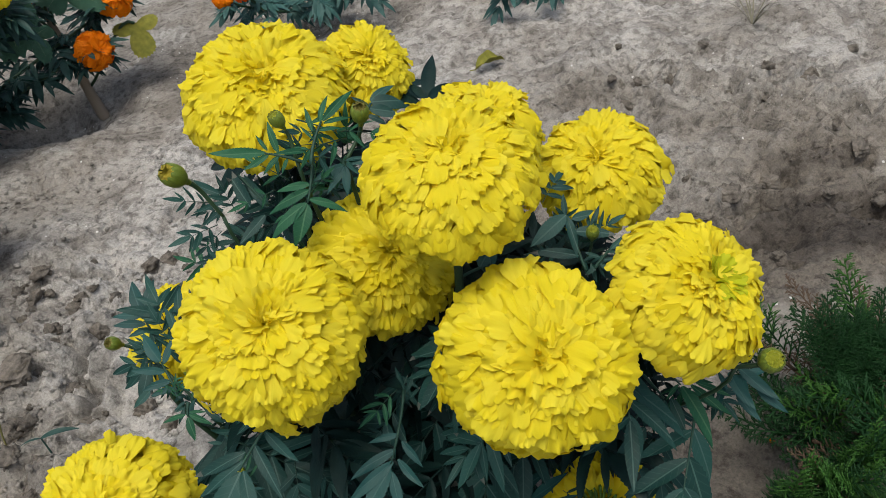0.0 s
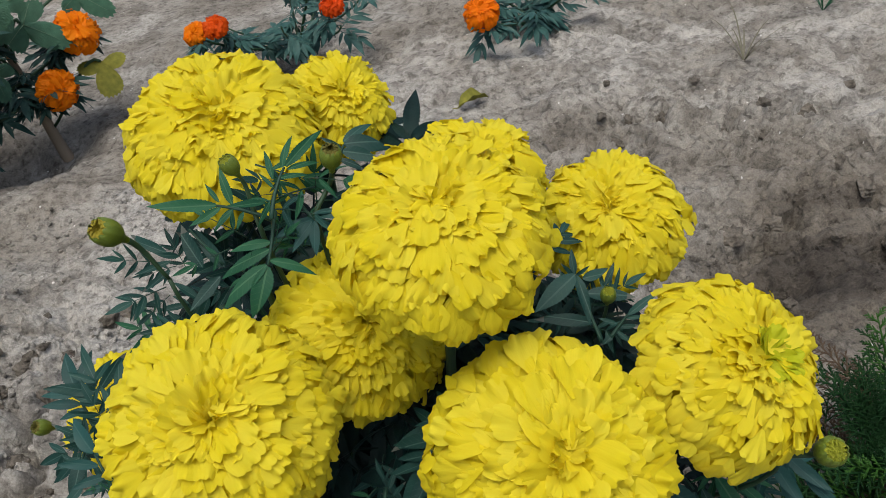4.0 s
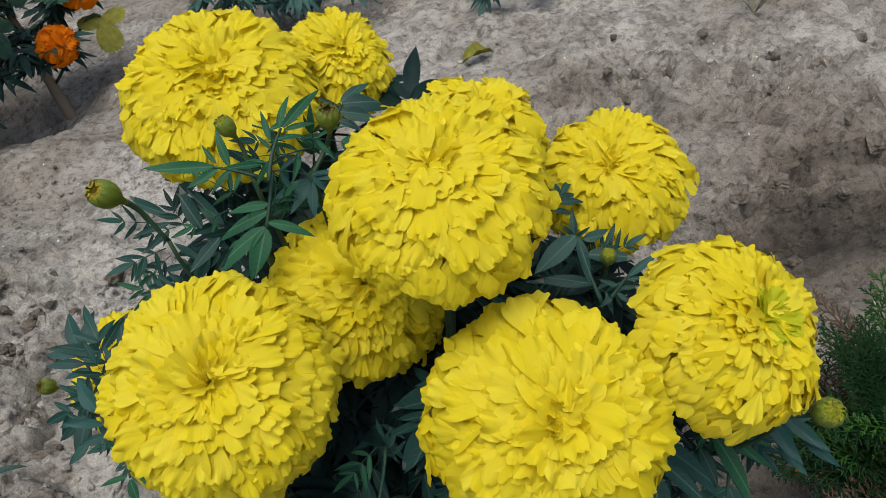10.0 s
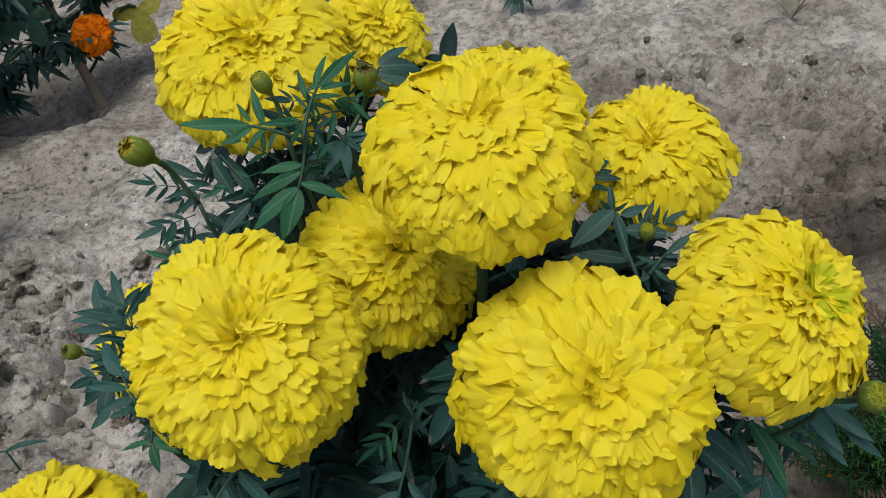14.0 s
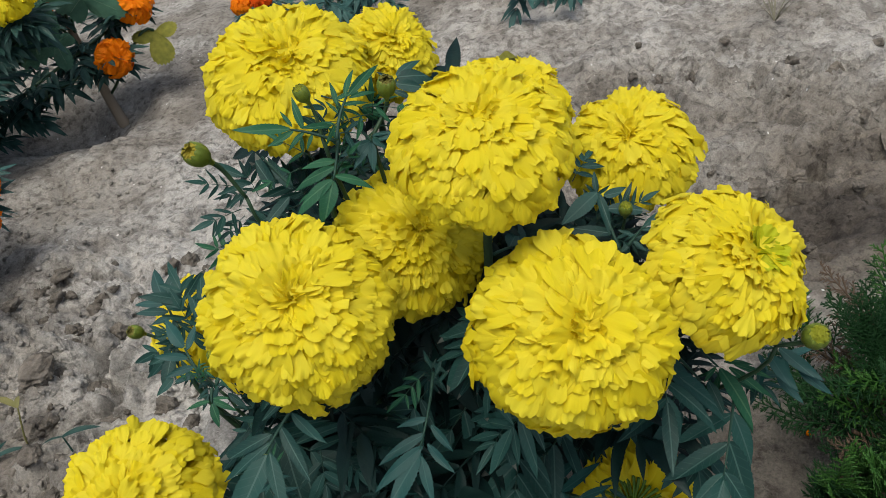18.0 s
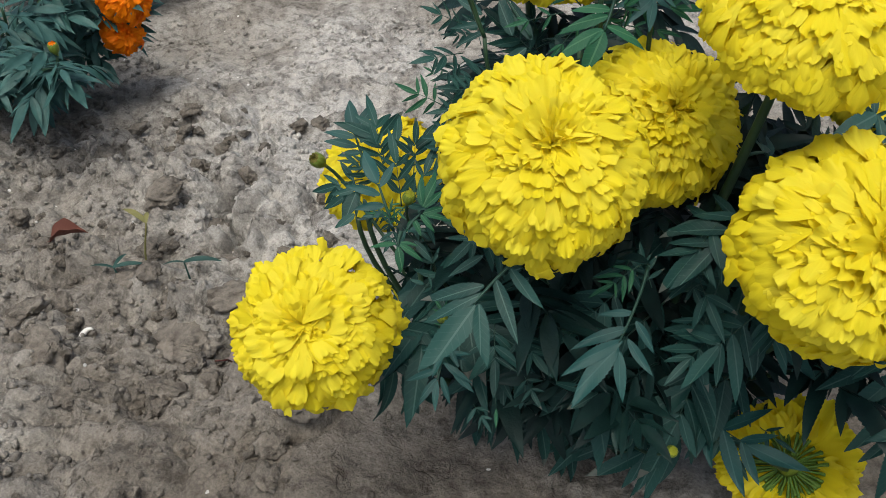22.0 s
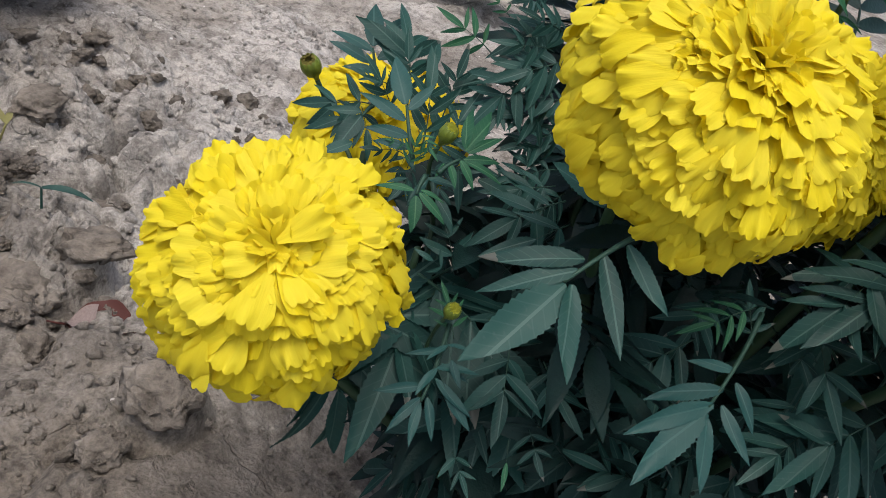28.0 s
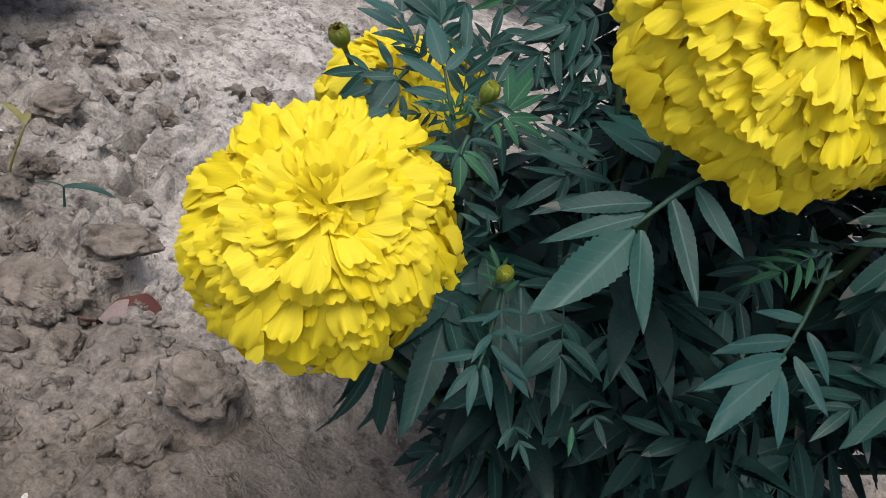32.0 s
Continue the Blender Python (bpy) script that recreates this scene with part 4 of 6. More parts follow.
open_leaf((0.05, -0.7, 0.72), "young",
          [(-0.0357, 0.4109, 0.3659), (-0.0399, 0.4007, 0.3562), (-0.0440, 0.3941, 0.3501)],
          [((-0.0444, 0.3937, 0.3497), (-0.0537, 0.3788, 0.3359), 1.9),
           ((-0.0404, 0.4010, 0.3566), (-0.0578, 0.4021, 0.3589), 1.2),
           ((-0.0416, 0.3989, 0.3546), (-0.0647, 0.3945, 0.3519), 1.1),
           ((-0.0445, 0.3941, 0.3501), (-0.0678, 0.3860, 0.3438), 1.3),
           ((-0.0428, 0.3954, 0.3512), (-0.0243, 0.3901, 0.3449), 1.1)])
open_leaf((0, -0.72, 0.7), "teal",
          [(-0.0276, 0.4155, 0.3700), (-0.0221, 0.4087, 0.3630), (-0.0200, 0.4056, 0.3598)],
          [((-0.0205, 0.4059, 0.3601), (-0.0385, 0.4038, 0.3579), 1.1),
           ((-0.0203, 0.4055, 0.3597), (-0.0334, 0.3979, 0.3519), 1),
           ((-0.0200, 0.4052, 0.3594), (-0.0237, 0.3947, 0.3486), 1.2),
           ((-0.0195, 0.4057, 0.3599), (-0.0123, 0.4013, 0.3554), 1),
           ((-0.0196, 0.4063, 0.3605), (-0.0115, 0.4053, 0.3595), 1)])
open_leaf((0, -0.7, 0.71), "old",
          [(-0.0061, 0.4190, 0.3740), (-0.0015, 0.4241, 0.3791), (0.0015, 0.4266, 0.3816)],
          [((0.0016, 0.4270, 0.3819), (0.0213, 0.4249, 0.3799), 1.5),
           ((0.0015, 0.4276, 0.3826), (0.0154, 0.4327, 0.3876), 1.4),
           ((-0.0000, 0.4259, 0.3809), (-0.0086, 0.4303, 0.3853), 0.9),
           ((-0.0002, 0.4247, 0.3797), (0.0159, 0.4198, 0.3749), 1.5),
           ((-0.0022, 0.4222, 0.3773), (0.0081, 0.4173, 0.3724), 1.2)])
open_leaf((0.05, -0.7, 0.71), "old",
          [(-0.0705, 0.4476, 0.3225), (-0.0768, 0.4552, 0.3305), (-0.0831, 0.4629, 0.3385)],
          [((-0.0806, 0.4480, 0.3237), (-0.0889, 0.4640, 0.3400), 1.2),
           ((-0.0701, 0.4467, 0.3216), (-0.0827, 0.4617, 0.3373), 1.2),
           ((-0.0961, 0.4493, 0.3260), (-0.1116, 0.4430, 0.3209), 0.9),
           ((-0.0951, 0.4525, 0.3291), (-0.1131, 0.4498, 0.3277), 0.9),
           ((-0.0962, 0.4560, 0.3326), (-0.1132, 0.4636, 0.3413), 0.9),
           ((-0.0733, 0.4436, 0.3187), (-0.0912, 0.4332, 0.3098), 1.3)])
open_leaf((0, -0.6, 0.8), "teal",
          [(-0.1657, 0.4478, 0.2428), (-0.1691, 0.4570, 0.2498), (-0.1720, 0.4644, 0.2553)],
          [((-0.1722, 0.4653, 0.2560), (-0.1765, 0.4832, 0.2694), 1.5),
           ((-0.1712, 0.4662, 0.2566), (-0.1599, 0.4809, 0.2677), 1.2),
           ((-0.1717, 0.4631, 0.2543), (-0.1905, 0.4680, 0.2580), 1.1),
           ((-0.1707, 0.4585, 0.2509), (-0.1905, 0.4630, 0.2542), 1.1),
           ((-0.1689, 0.4606, 0.2525), (-0.1551, 0.4717, 0.2608), 1.2),
           ((-0.1682, 0.4556, 0.2487), (-0.1828, 0.4542, 0.2476), 1.2)])
open_leaf((0, -0.62, 0.78), "teal",
          [(-0.1490, 0.3942, 0.2434), (-0.1520, 0.4009, 0.2487), (-0.1556, 0.4106, 0.2565)],
          [((-0.1561, 0.4109, 0.2567), (-0.1652, 0.4259, 0.2686), 1.5),
           ((-0.1547, 0.4095, 0.2555), (-0.1456, 0.4198, 0.2637), 1.1),
           ((-0.1548, 0.4057, 0.2525), (-0.1734, 0.4114, 0.2571), 1),
           ((-0.1523, 0.4009, 0.2487), (-0.1695, 0.4008, 0.2487), 1.1),
           ((-0.1509, 0.3971, 0.2457), (-0.1648, 0.3974, 0.2460), 1.1),
           ((-0.1503, 0.3961, 0.2449), (-0.1491, 0.3912, 0.2410), 1.5)])
open_leaf((-0.05, -0.62, 0.78), "young",
          [(-0.1397, 0.3830, 0.2460), (-0.1373, 0.3865, 0.2489), (-0.1327, 0.3890, 0.2511)],
          [((-0.1316, 0.3926, 0.2541), (-0.1341, 0.4067, 0.2651), 1.2),
           ((-0.1314, 0.3921, 0.2537), (-0.1217, 0.4068, 0.2660), 1.3),
           ((-0.1303, 0.3916, 0.2533), (-0.1183, 0.4000, 0.2608), 1.1),
           ((-0.1315, 0.3891, 0.2513), (-0.1175, 0.3916, 0.2542), 1.2),
           ((-0.1327, 0.3888, 0.2510), (-0.1252, 0.3813, 0.2455), 1.3),
           ((-0.1366, 0.3872, 0.2495), (-0.1318, 0.3796, 0.2437), 1.4),
           ((-0.1384, 0.3866, 0.2489), (-0.1397, 0.3817, 0.2449), 1.2),
           ((-0.1309, 0.3888, 0.2511), (-0.1152, 0.3858, 0.2497), 1)])
open_leaf((-0.05, -0.6, 0.8), "young",
          [(-0.1434, 0.3864, 0.2420), (-0.1452, 0.3827, 0.2391), (-0.1452, 0.3799, 0.2370)],
          [((-0.1453, 0.3795, 0.2366), (-0.1432, 0.3686, 0.2286), 1.8),
           ((-0.1444, 0.3806, 0.2376), (-0.1325, 0.3735, 0.2329), 1.2),
           ((-0.1464, 0.3809, 0.2377), (-0.1607, 0.3819, 0.2375), 1),
           ((-0.1441, 0.3815, 0.2383), (-0.1344, 0.3801, 0.2378), 1)])
open_leaf((0, -0.6, 0.8), "old",
          [(-0.1668, 0.4307, 0.2440), (-0.1687, 0.4287, 0.2425), (-0.1700, 0.4256, 0.2402)],
          [((-0.1705, 0.4256, 0.2402), (-0.1772, 0.4120, 0.2300), 1.5),
           ((-0.1707, 0.4272, 0.2414), (-0.1848, 0.4244, 0.2393), 1.2),
           ((-0.1694, 0.4246, 0.2394), (-0.1701, 0.4143, 0.2318), 1.2),
           ((-0.1713, 0.4154, 0.2325), (-0.1823, 0.4086, 0.2275), 1.3)])
open_leaf((0, -0.6, 0.8), "old",
          [(-0.1464, 0.4457, 0.2510), (-0.1469, 0.4500, 0.2542), (-0.1472, 0.4532, 0.2566)],
          [((-0.1469, 0.4532, 0.2566), (-0.1448, 0.4669, 0.2670), 1.5),
           ((-0.1388, 0.4476, 0.2525), (-0.1379, 0.4561, 0.2589), 1.1),
           ((-0.1310, 0.4538, 0.2571), (-0.1218, 0.4633, 0.2642), 1.4),
           ((-0.1349, 0.4496, 0.2540), (-0.1195, 0.4589, 0.2609), 1.4)])
open_leaf((-0.12, -0.62, 0.78), "old",
          [(-0.0812, 0.3237, 0.2808), (-0.0943, 0.3178, 0.2741), (-0.1086, 0.3065, 0.2628)],
          [((-0.1080, 0.3059, 0.2624), (-0.1309, 0.2839, 0.2415), 1.28),
           ((-0.1037, 0.3123, 0.2683), (-0.1322, 0.3098, 0.2619), 0.8),
           ((-0.1049, 0.3095, 0.2658), (-0.1314, 0.3023, 0.2560), 0.88),
           ((-0.1064, 0.3060, 0.2628), (-0.1061, 0.2842, 0.2455), 1.04),
           ((-0.0986, 0.3142, 0.2705), (-0.0901, 0.2905, 0.2530), 0.96),
           ((-0.0917, 0.3170, 0.2738), (-0.0804, 0.3005, 0.2625), 0.96)])
open_leaf((-0.15, -0.6, 0.78), "teal",
          [(-0.0197, 0.3457, 0.2466), (-0.0255, 0.3321, 0.2351), (-0.0368, 0.3181, 0.2221)],
          [((-0.0373, 0.3166, 0.2208), (-0.0643, 0.2986, 0.2018), 1),
           ((-0.0321, 0.3230, 0.2268), (-0.0604, 0.3203, 0.2192), 0.8),
           ((-0.0351, 0.3187, 0.2229), (-0.0661, 0.3107, 0.2107), 0.8),
           ((-0.0284, 0.3284, 0.2317), (-0.0455, 0.3312, 0.2305), 0.88),
           ((-0.0372, 0.3151, 0.2197), (-0.0379, 0.2956, 0.2046), 0.96),
           ((-0.0323, 0.3188, 0.2235), (-0.0235, 0.3029, 0.2129), 0.88),
           ((-0.0278, 0.3253, 0.2294), (-0.0203, 0.3119, 0.2205), 0.96)])
open_leaf((-0.1, -0.55, 0.83), "teal",
          [(-0.1209, 0.3562, 0.2007), (-0.1227, 0.3423, 0.1913), (-0.1264, 0.3311, 0.1835)],
          [((-0.1267, 0.3308, 0.1832), (-0.1295, 0.3175, 0.1741), 0.88),
           ((-0.1266, 0.3358, 0.1865), (-0.1433, 0.3321, 0.1821), 0.88),
           ((-0.1268, 0.3321, 0.1841), (-0.1378, 0.3216, 0.1758), 0.88),
           ((-0.1244, 0.3325, 0.1846), (-0.1201, 0.3201, 0.1769), 0.88),
           ((-0.1226, 0.3385, 0.1888), (-0.1088, 0.3272, 0.1830), 0.8),
           ((-0.1214, 0.3434, 0.1922), (-0.1109, 0.3380, 0.1899), 0.88),
           ((-0.1206, 0.3480, 0.1953), (-0.1345, 0.3446, 0.1914), 0.72)])
open_leaf((-0.1, -0.6, 0.8), "old",
          [(0.0950, 0.3604, 0.2842), (0.0941, 0.3667, 0.2888), (0.0942, 0.3873, 0.3043)],
          [((0.0939, 0.3878, 0.3046), (0.0699, 0.3795, 0.2954), 1.7),
           ((0.0943, 0.3877, 0.3046), (0.0942, 0.3671, 0.2891), 0.8),
           ((0.0941, 0.3679, 0.2897), (0.0691, 0.3788, 0.2947), 0.9),
           ((0.0959, 0.3793, 0.2985), (0.1174, 0.3718, 0.2955), 1.5),
           ((0.0967, 0.3854, 0.3031), (0.1096, 0.3837, 0.3035), 1.6)])
open_leaf((-0.1, -0.6, 0.8), "old",
          [(0.1004, 0.3618, 0.2834), (0.1068, 0.3651, 0.2867), (0.1117, 0.3675, 0.2891)],
          [((0.1117, 0.3673, 0.2889), (0.1291, 0.3717, 0.2944), 1),
           ((0.1103, 0.3664, 0.2881), (0.1190, 0.3644, 0.2877), 1.1),
           ((0.1063, 0.3641, 0.2859), (0.1143, 0.3617, 0.2850), 1.1),
           ((0.1039, 0.3630, 0.2847), (0.1087, 0.3569, 0.2808), 1.3),
           ((0.1051, 0.3657, 0.2869), (0.0977, 0.3695, 0.2888), 1.2),
           ((0.1016, 0.3622, 0.2838), (0.0947, 0.3598, 0.2812), 1.2)])
hero_leaf((-0.016, 0.345, 0.233), (-0.022, 0.359, 0.250), (-0.39, -0.53, 0.75), 104, 3, 1.10, "old")
hero_leaf((0.010, 0.345, 0.274), (-0.017, 0.327, 0.249), (-0.45, -0.52, 0.73), 105, 2, 2.32, "old")
hero_leaf((0.005, 0.349, 0.244), (0.009, 0.312, 0.230), (-0.45, -0.47, 0.76), 106, 2, 2.07, "old")
hero_leaf((0.002, 0.354, 0.237), (0.009, 0.334, 0.226), (-0.43, -0.49, 0.76), 107, 2, 1.83, "old")
hero_leaf((0.030, 0.324, 0.232), (-0.007, 0.311, 0.200), (-0.44, -0.43, 0.79), 108, 3, 1.95, "old")
hero_leaf((0.012, 0.341, 0.219), (-0.001, 0.324, 0.194), (-0.41, -0.45, 0.79), 109, 3, 1.95, "old")
hero_leaf((-0.024, 0.365, 0.216), (-0.061, 0.348, 0.190), (-0.31, -0.51, 0.80), 111, 3, 1.95, "old")
hero_leaf((-0.017, 0.382, 0.228), (-0.029, 0.362, 0.205), (-0.35, -0.53, 0.77), 112, 3, 1.60, "old")
hero_leaf((-0.094, 0.361, 0.195), (-0.096, 0.324, 0.177), (-0.20, -0.49, 0.85), 113, 3, 1.60, "old")
hero_leaf((-0.081, 0.355, 0.195), (-0.069, 0.328, 0.187), (-0.25, -0.49, 0.84), 114, 3, 1.60, "old")
hero_leaf((-0.078, 0.345, 0.169), (-0.071, 0.327, 0.162), (-0.24, -0.45, 0.86), 115, 2, 2.07, "old")
hero_leaf((-0.107, 0.333, 0.160), (-0.098, 0.318, 0.155), (-0.18, -0.43, 0.88), 116, 2, 2.07, "old")
hero_leaf((-0.097, 0.315, 0.190), (-0.097, 0.300, 0.182), (-0.21, -0.44, 0.87), 117, 0, 1.95, "young")
hero_leaf((-0.029, 0.328, 0.167), (-0.062, 0.342, 0.167), (-0.29, -0.44, 0.85), 118, 3, 1.83, "old")
hero_leaf((-0.122, 0.349, 0.199), (-0.116, 0.331, 0.196), (-0.16, -0.51, 0.84), 119, 1, 2.07, "teal")
hero_leaf((-0.125, 0.344, 0.192), (-0.111, 0.322, 0.187), (-0.16, -0.49, 0.86), 120, 1, 2.20, "teal")
hero_leaf((-0.118, 0.353, 0.197), (-0.126, 0.366, 0.212), (-0.15, -0.55, 0.82), 121, 3, 1.10, "young")
hero_leaf((-0.123, 0.378, 0.212), (-0.132, 0.392, 0.232), (-0.13, -0.60, 0.79), 122, 2, 1.95, "old")
hero_leaf((-0.126, 0.373, 0.212), (-0.139, 0.373, 0.219), (-0.12, -0.58, 0.80), 123, 1, 1.95, "old")
hero_leaf((-0.129, 0.337, 0.161), (-0.113, 0.313, 0.157), (-0.14, -0.44, 0.89), 124, 2, 1.95, "old")
hero_leaf((-0.134, 0.401, 0.241), (-0.106, 0.390, 0.244), (-0.15, -0.64, 0.75), 132, 1, 2.20, "old")
hero_leaf((-0.137, 0.422, 0.236), (-0.123, 0.441, 0.263), (-0.12, -0.68, 0.73), 133, 2, 1.95, "old")
hero_leaf((-0.143, 0.395, 0.238), (-0.130, 0.374, 0.234), (-0.12, -0.63, 0.77), 135, 1, 2.20, "old")
hero_leaf((-0.167, 0.438, 0.241), (-0.201, 0.436, 0.236), (0.00, -0.67, 0.74), 136, 2, 1.95, "old")
hero_leaf((-0.167, 0.437, 0.239), (-0.189, 0.427, 0.228), (-0.01, -0.66, 0.75), 137, 2, 1.95, "old")
hero_leaf((-0.171, 0.433, 0.241), (-0.161, 0.420, 0.226), (-0.04, -0.66, 0.75), 138, 1, 2.07, "old")
hero_leaf((-0.150, 0.408, 0.239), (-0.153, 0.397, 0.228), (-0.07, -0.64, 0.76), 139, 2, 1.83, "old")
hero_leaf((-0.150, 0.397, 0.254), (-0.141, 0.388, 0.249), (-0.10, -0.66, 0.75), 140, 3, 1.20, "young")
hero_leaf((-0.150, 0.392, 0.240), (-0.149, 0.397, 0.255), (-0.08, -0.65, 0.75), 141, 3, 1.20, "young")
hero_leaf((-0.152, 0.396, 0.247), (-0.162, 0.395, 0.249), (-0.07, -0.66, 0.75), 142, 2, 1.30, "young")
hero_leaf((-0.094, 0.440, 0.284), (-0.125, 0.432, 0.268), (-0.17, -0.71, 0.69), 143, 3, 1.60, "old")
hero_leaf((-0.104, 0.441, 0.277), (-0.131, 0.426, 0.250), (-0.15, -0.69, 0.70), 144, 3, 1.60, "old")
hero_leaf((-0.099, 0.465, 0.290), (-0.126, 0.455, 0.273), (-0.16, -0.73, 0.67), 145, 3, 1.60, "old")
hero_leaf((-0.089, 0.434, 0.269), (-0.111, 0.434, 0.266), (-0.19, -0.69, 0.70), 146, 3, 1.60, "old")
hero_leaf((-0.080, 0.435, 0.250), (-0.099, 0.436, 0.265), (-0.21, -0.67, 0.71), 147, 2, 2.07, "old")
hero_leaf((-0.088, 0.390, 0.246), (-0.123, 0.375, 0.230), (-0.19, -0.62, 0.77), 148, 3, 1.60, "old")
hero_leaf((-0.087, 0.411, 0.241), (-0.117, 0.404, 0.233), (-0.19, -0.63, 0.75), 149, 3, 1.60, "old")
hero_leaf((-0.089, 0.372, 0.246), (-0.118, 0.357, 0.233), (-0.20, -0.60, 0.78), 150, 1, 2.44, "old")
hero_leaf((-0.102, 0.434, 0.232), (-0.091, 0.437, 0.245), (-0.19, -0.65, 0.73), 151, 2, 2.07, "old")
hero_leaf((0.026, 0.348, 0.280), (-0.014, 0.321, 0.257), (-0.27, -0.48, 0.83), 152, 3, 1.83, "old")
hero_leaf((0.028, 0.352, 0.270), (-0.014, 0.357, 0.265), (-0.26, -0.50, 0.82), 153, 2, 1.95, "old")
hero_leaf((0.016, 0.333, 0.210), (-0.010, 0.313, 0.195), (-0.23, -0.40, 0.89), 154, 3, 1.83, "old")
hero_leaf((0.036, 0.327, 0.232), (0.038, 0.298, 0.222), (-0.30, -0.40, 0.87), 155, 3, 1.83, "old")
hero_leaf((-0.023, 0.346, 0.248), (-0.049, 0.334, 0.239), (-0.18, -0.47, 0.86), 156, 3, 1.20, "young")
hero_leaf((-0.063, 0.470, 0.297), (-0.090, 0.480, 0.329), (0.09, -0.61, 0.79), 171, 3, 1.15, "old")
hero_leaf((-0.057, 0.480, 0.292), (-0.085, 0.489, 0.323), (0.08, -0.61, 0.79), 172, 3, 1.15, "old")
hero_leaf((-0.062, 0.482, 0.297), (-0.064, 0.498, 0.324), (0.07, -0.62, 0.78), 173, 3, 1.15, "old")
hero_leaf((-0.064, 0.469, 0.294), (-0.093, 0.461, 0.298), (0.09, -0.59, 0.80), 174, 3, 1.15, "old")
hero_leaf((-0.058, 0.468, 0.292), (-0.079, 0.458, 0.290), (0.08, -0.58, 0.81), 175, 3, 1.15, "old")
hero_leaf((-0.106, 0.468, 0.305), (-0.134, 0.452, 0.309), (0.16, -0.59, 0.79), 176, 3, 1.20, "old")
hero_leaf((-0.105, 0.466, 0.301), (-0.123, 0.452, 0.296), (0.15, -0.58, 0.80), 177, 3, 1.15, "old")
hero_leaf((-0.103, 0.467, 0.321), (-0.127, 0.458, 0.337), (0.15, -0.61, 0.78), 178, 3, 0.90, "old")
hero_leaf((-0.097, 0.470, 0.315), (-0.118, 0.462, 0.319), (0.14, -0.60, 0.79), 179, 3, 1.20, "old")
hero_leaf((-0.095, 0.481, 0.303), (-0.101, 0.493, 0.326), (0.12, -0.62, 0.78), 180, 3, 1.20, "old")
hero_leaf((-0.084, 0.482, 0.282), (-0.116, 0.474, 0.289), (0.12, -0.58, 0.80), 181, 3, 1.46, "old")
hero_leaf((0.088, 0.412, 0.300), (0.108, 0.427, 0.313), (-0.18, -0.56, 0.81), 184, 3, 1.20, "old")
hero_leaf((0.138, 0.331, 0.205), (0.142, 0.294, 0.195), (-0.23, -0.35, 0.91), 186, 1, 2.44, "young")
hero_leaf((0.139, 0.331, 0.205), (0.125, 0.319, 0.198), (-0.22, -0.37, 0.90), 187, 1, 2.20, "young")
hero_leaf((0.165, 0.316, 0.221), (0.179, 0.286, 0.215), (-0.28, -0.34, 0.90), 188, 1, 2.07, "teal")
hero_leaf((0.159, 0.322, 0.216), (0.167, 0.291, 0.205), (-0.27, -0.35, 0.90), 189, 1, 2.07, "teal")
hero_leaf((0.158, 0.329, 0.200), (0.163, 0.304, 0.192), (-0.25, -0.35, 0.90), 190, 3, 1.71, "old")
hero_leaf((0.139, 0.340, 0.186), (0.137, 0.313, 0.173), (-0.22, -0.35, 0.91), 191, 3, 1.30, "old")
hero_leaf((-0.144, 0.416, 0.237), (-0.147, 0.432, 0.275), (0.03, -0.58, 0.82), 193, 3, 1.20, "old")
hero_leaf((-0.145, 0.414, 0.234), (-0.122, 0.419, 0.255), (0.01, -0.56, 0.83), 195, 3, 1.20, "old")
hero_leaf((-0.151, 0.409, 0.237), (-0.166, 0.401, 0.242), (0.05, -0.54, 0.84), 197, 3, 1.20, "old")
hero_leaf((-0.146, 0.403, 0.237), (-0.152, 0.385, 0.228), (0.04, -0.53, 0.85), 198, 3, 1.20, "old")
hero_leaf((-0.143, 0.408, 0.235), (-0.128, 0.394, 0.230), (0.02, -0.54, 0.84), 199, 3, 1.20, "old")
hero_leaf((-0.157, 0.426, 0.244), (-0.174, 0.429, 0.266), (0.06, -0.58, 0.82), 200, 3, 1.20, "old")
hero_leaf((-0.139, 0.421, 0.227), (-0.118, 0.417, 0.234), (0.01, -0.55, 0.84), 201, 3, 1.20, "old")
hero_leaf((-0.153, 0.434, 0.247), (-0.160, 0.444, 0.276), (0.05, -0.59, 0.81), 202, 3, 1.20, "old")
hero_leaf((-0.137, 0.438, 0.242), (-0.134, 0.450, 0.274), (0.02, -0.59, 0.81), 203, 3, 1.20, "old")
hero_leaf((-0.118, 0.483, 0.263), (-0.146, 0.490, 0.276), (-0.11, -0.73, 0.68), 204, 3, 1.30, "young")
hero_leaf((-0.117, 0.478, 0.283), (-0.129, 0.482, 0.291), (-0.13, -0.75, 0.65), 205, 2, 1.30, "young")
hero_leaf((0.096, 0.379, 0.286), (0.112, 0.382, 0.308), (-0.19, -0.52, 0.83), 207, 3, 1.20, "old")
hero_leaf((0.095, 0.375, 0.281), (0.112, 0.359, 0.281), (-0.19, -0.50, 0.85), 209, 3, 1.20, "old")
hero_leaf((0.086, 0.381, 0.284), (0.067, 0.382, 0.290), (-0.15, -0.52, 0.84), 210, 3, 1.20, "old")
hero_leaf((0.091, 0.383, 0.289), (0.096, 0.392, 0.314), (-0.17, -0.54, 0.83), 211, 3, 1.20, "old")
hero_leaf((0.104, 0.380, 0.291), (0.122, 0.375, 0.305), (-0.20, -0.52, 0.83), 212, 3, 1.20, "old")
hero_leaf((-0.100, 0.447, 0.283), (-0.127, 0.438, 0.286), (-0.16, -0.72, 0.67), 233, 3, 1.50, "old")
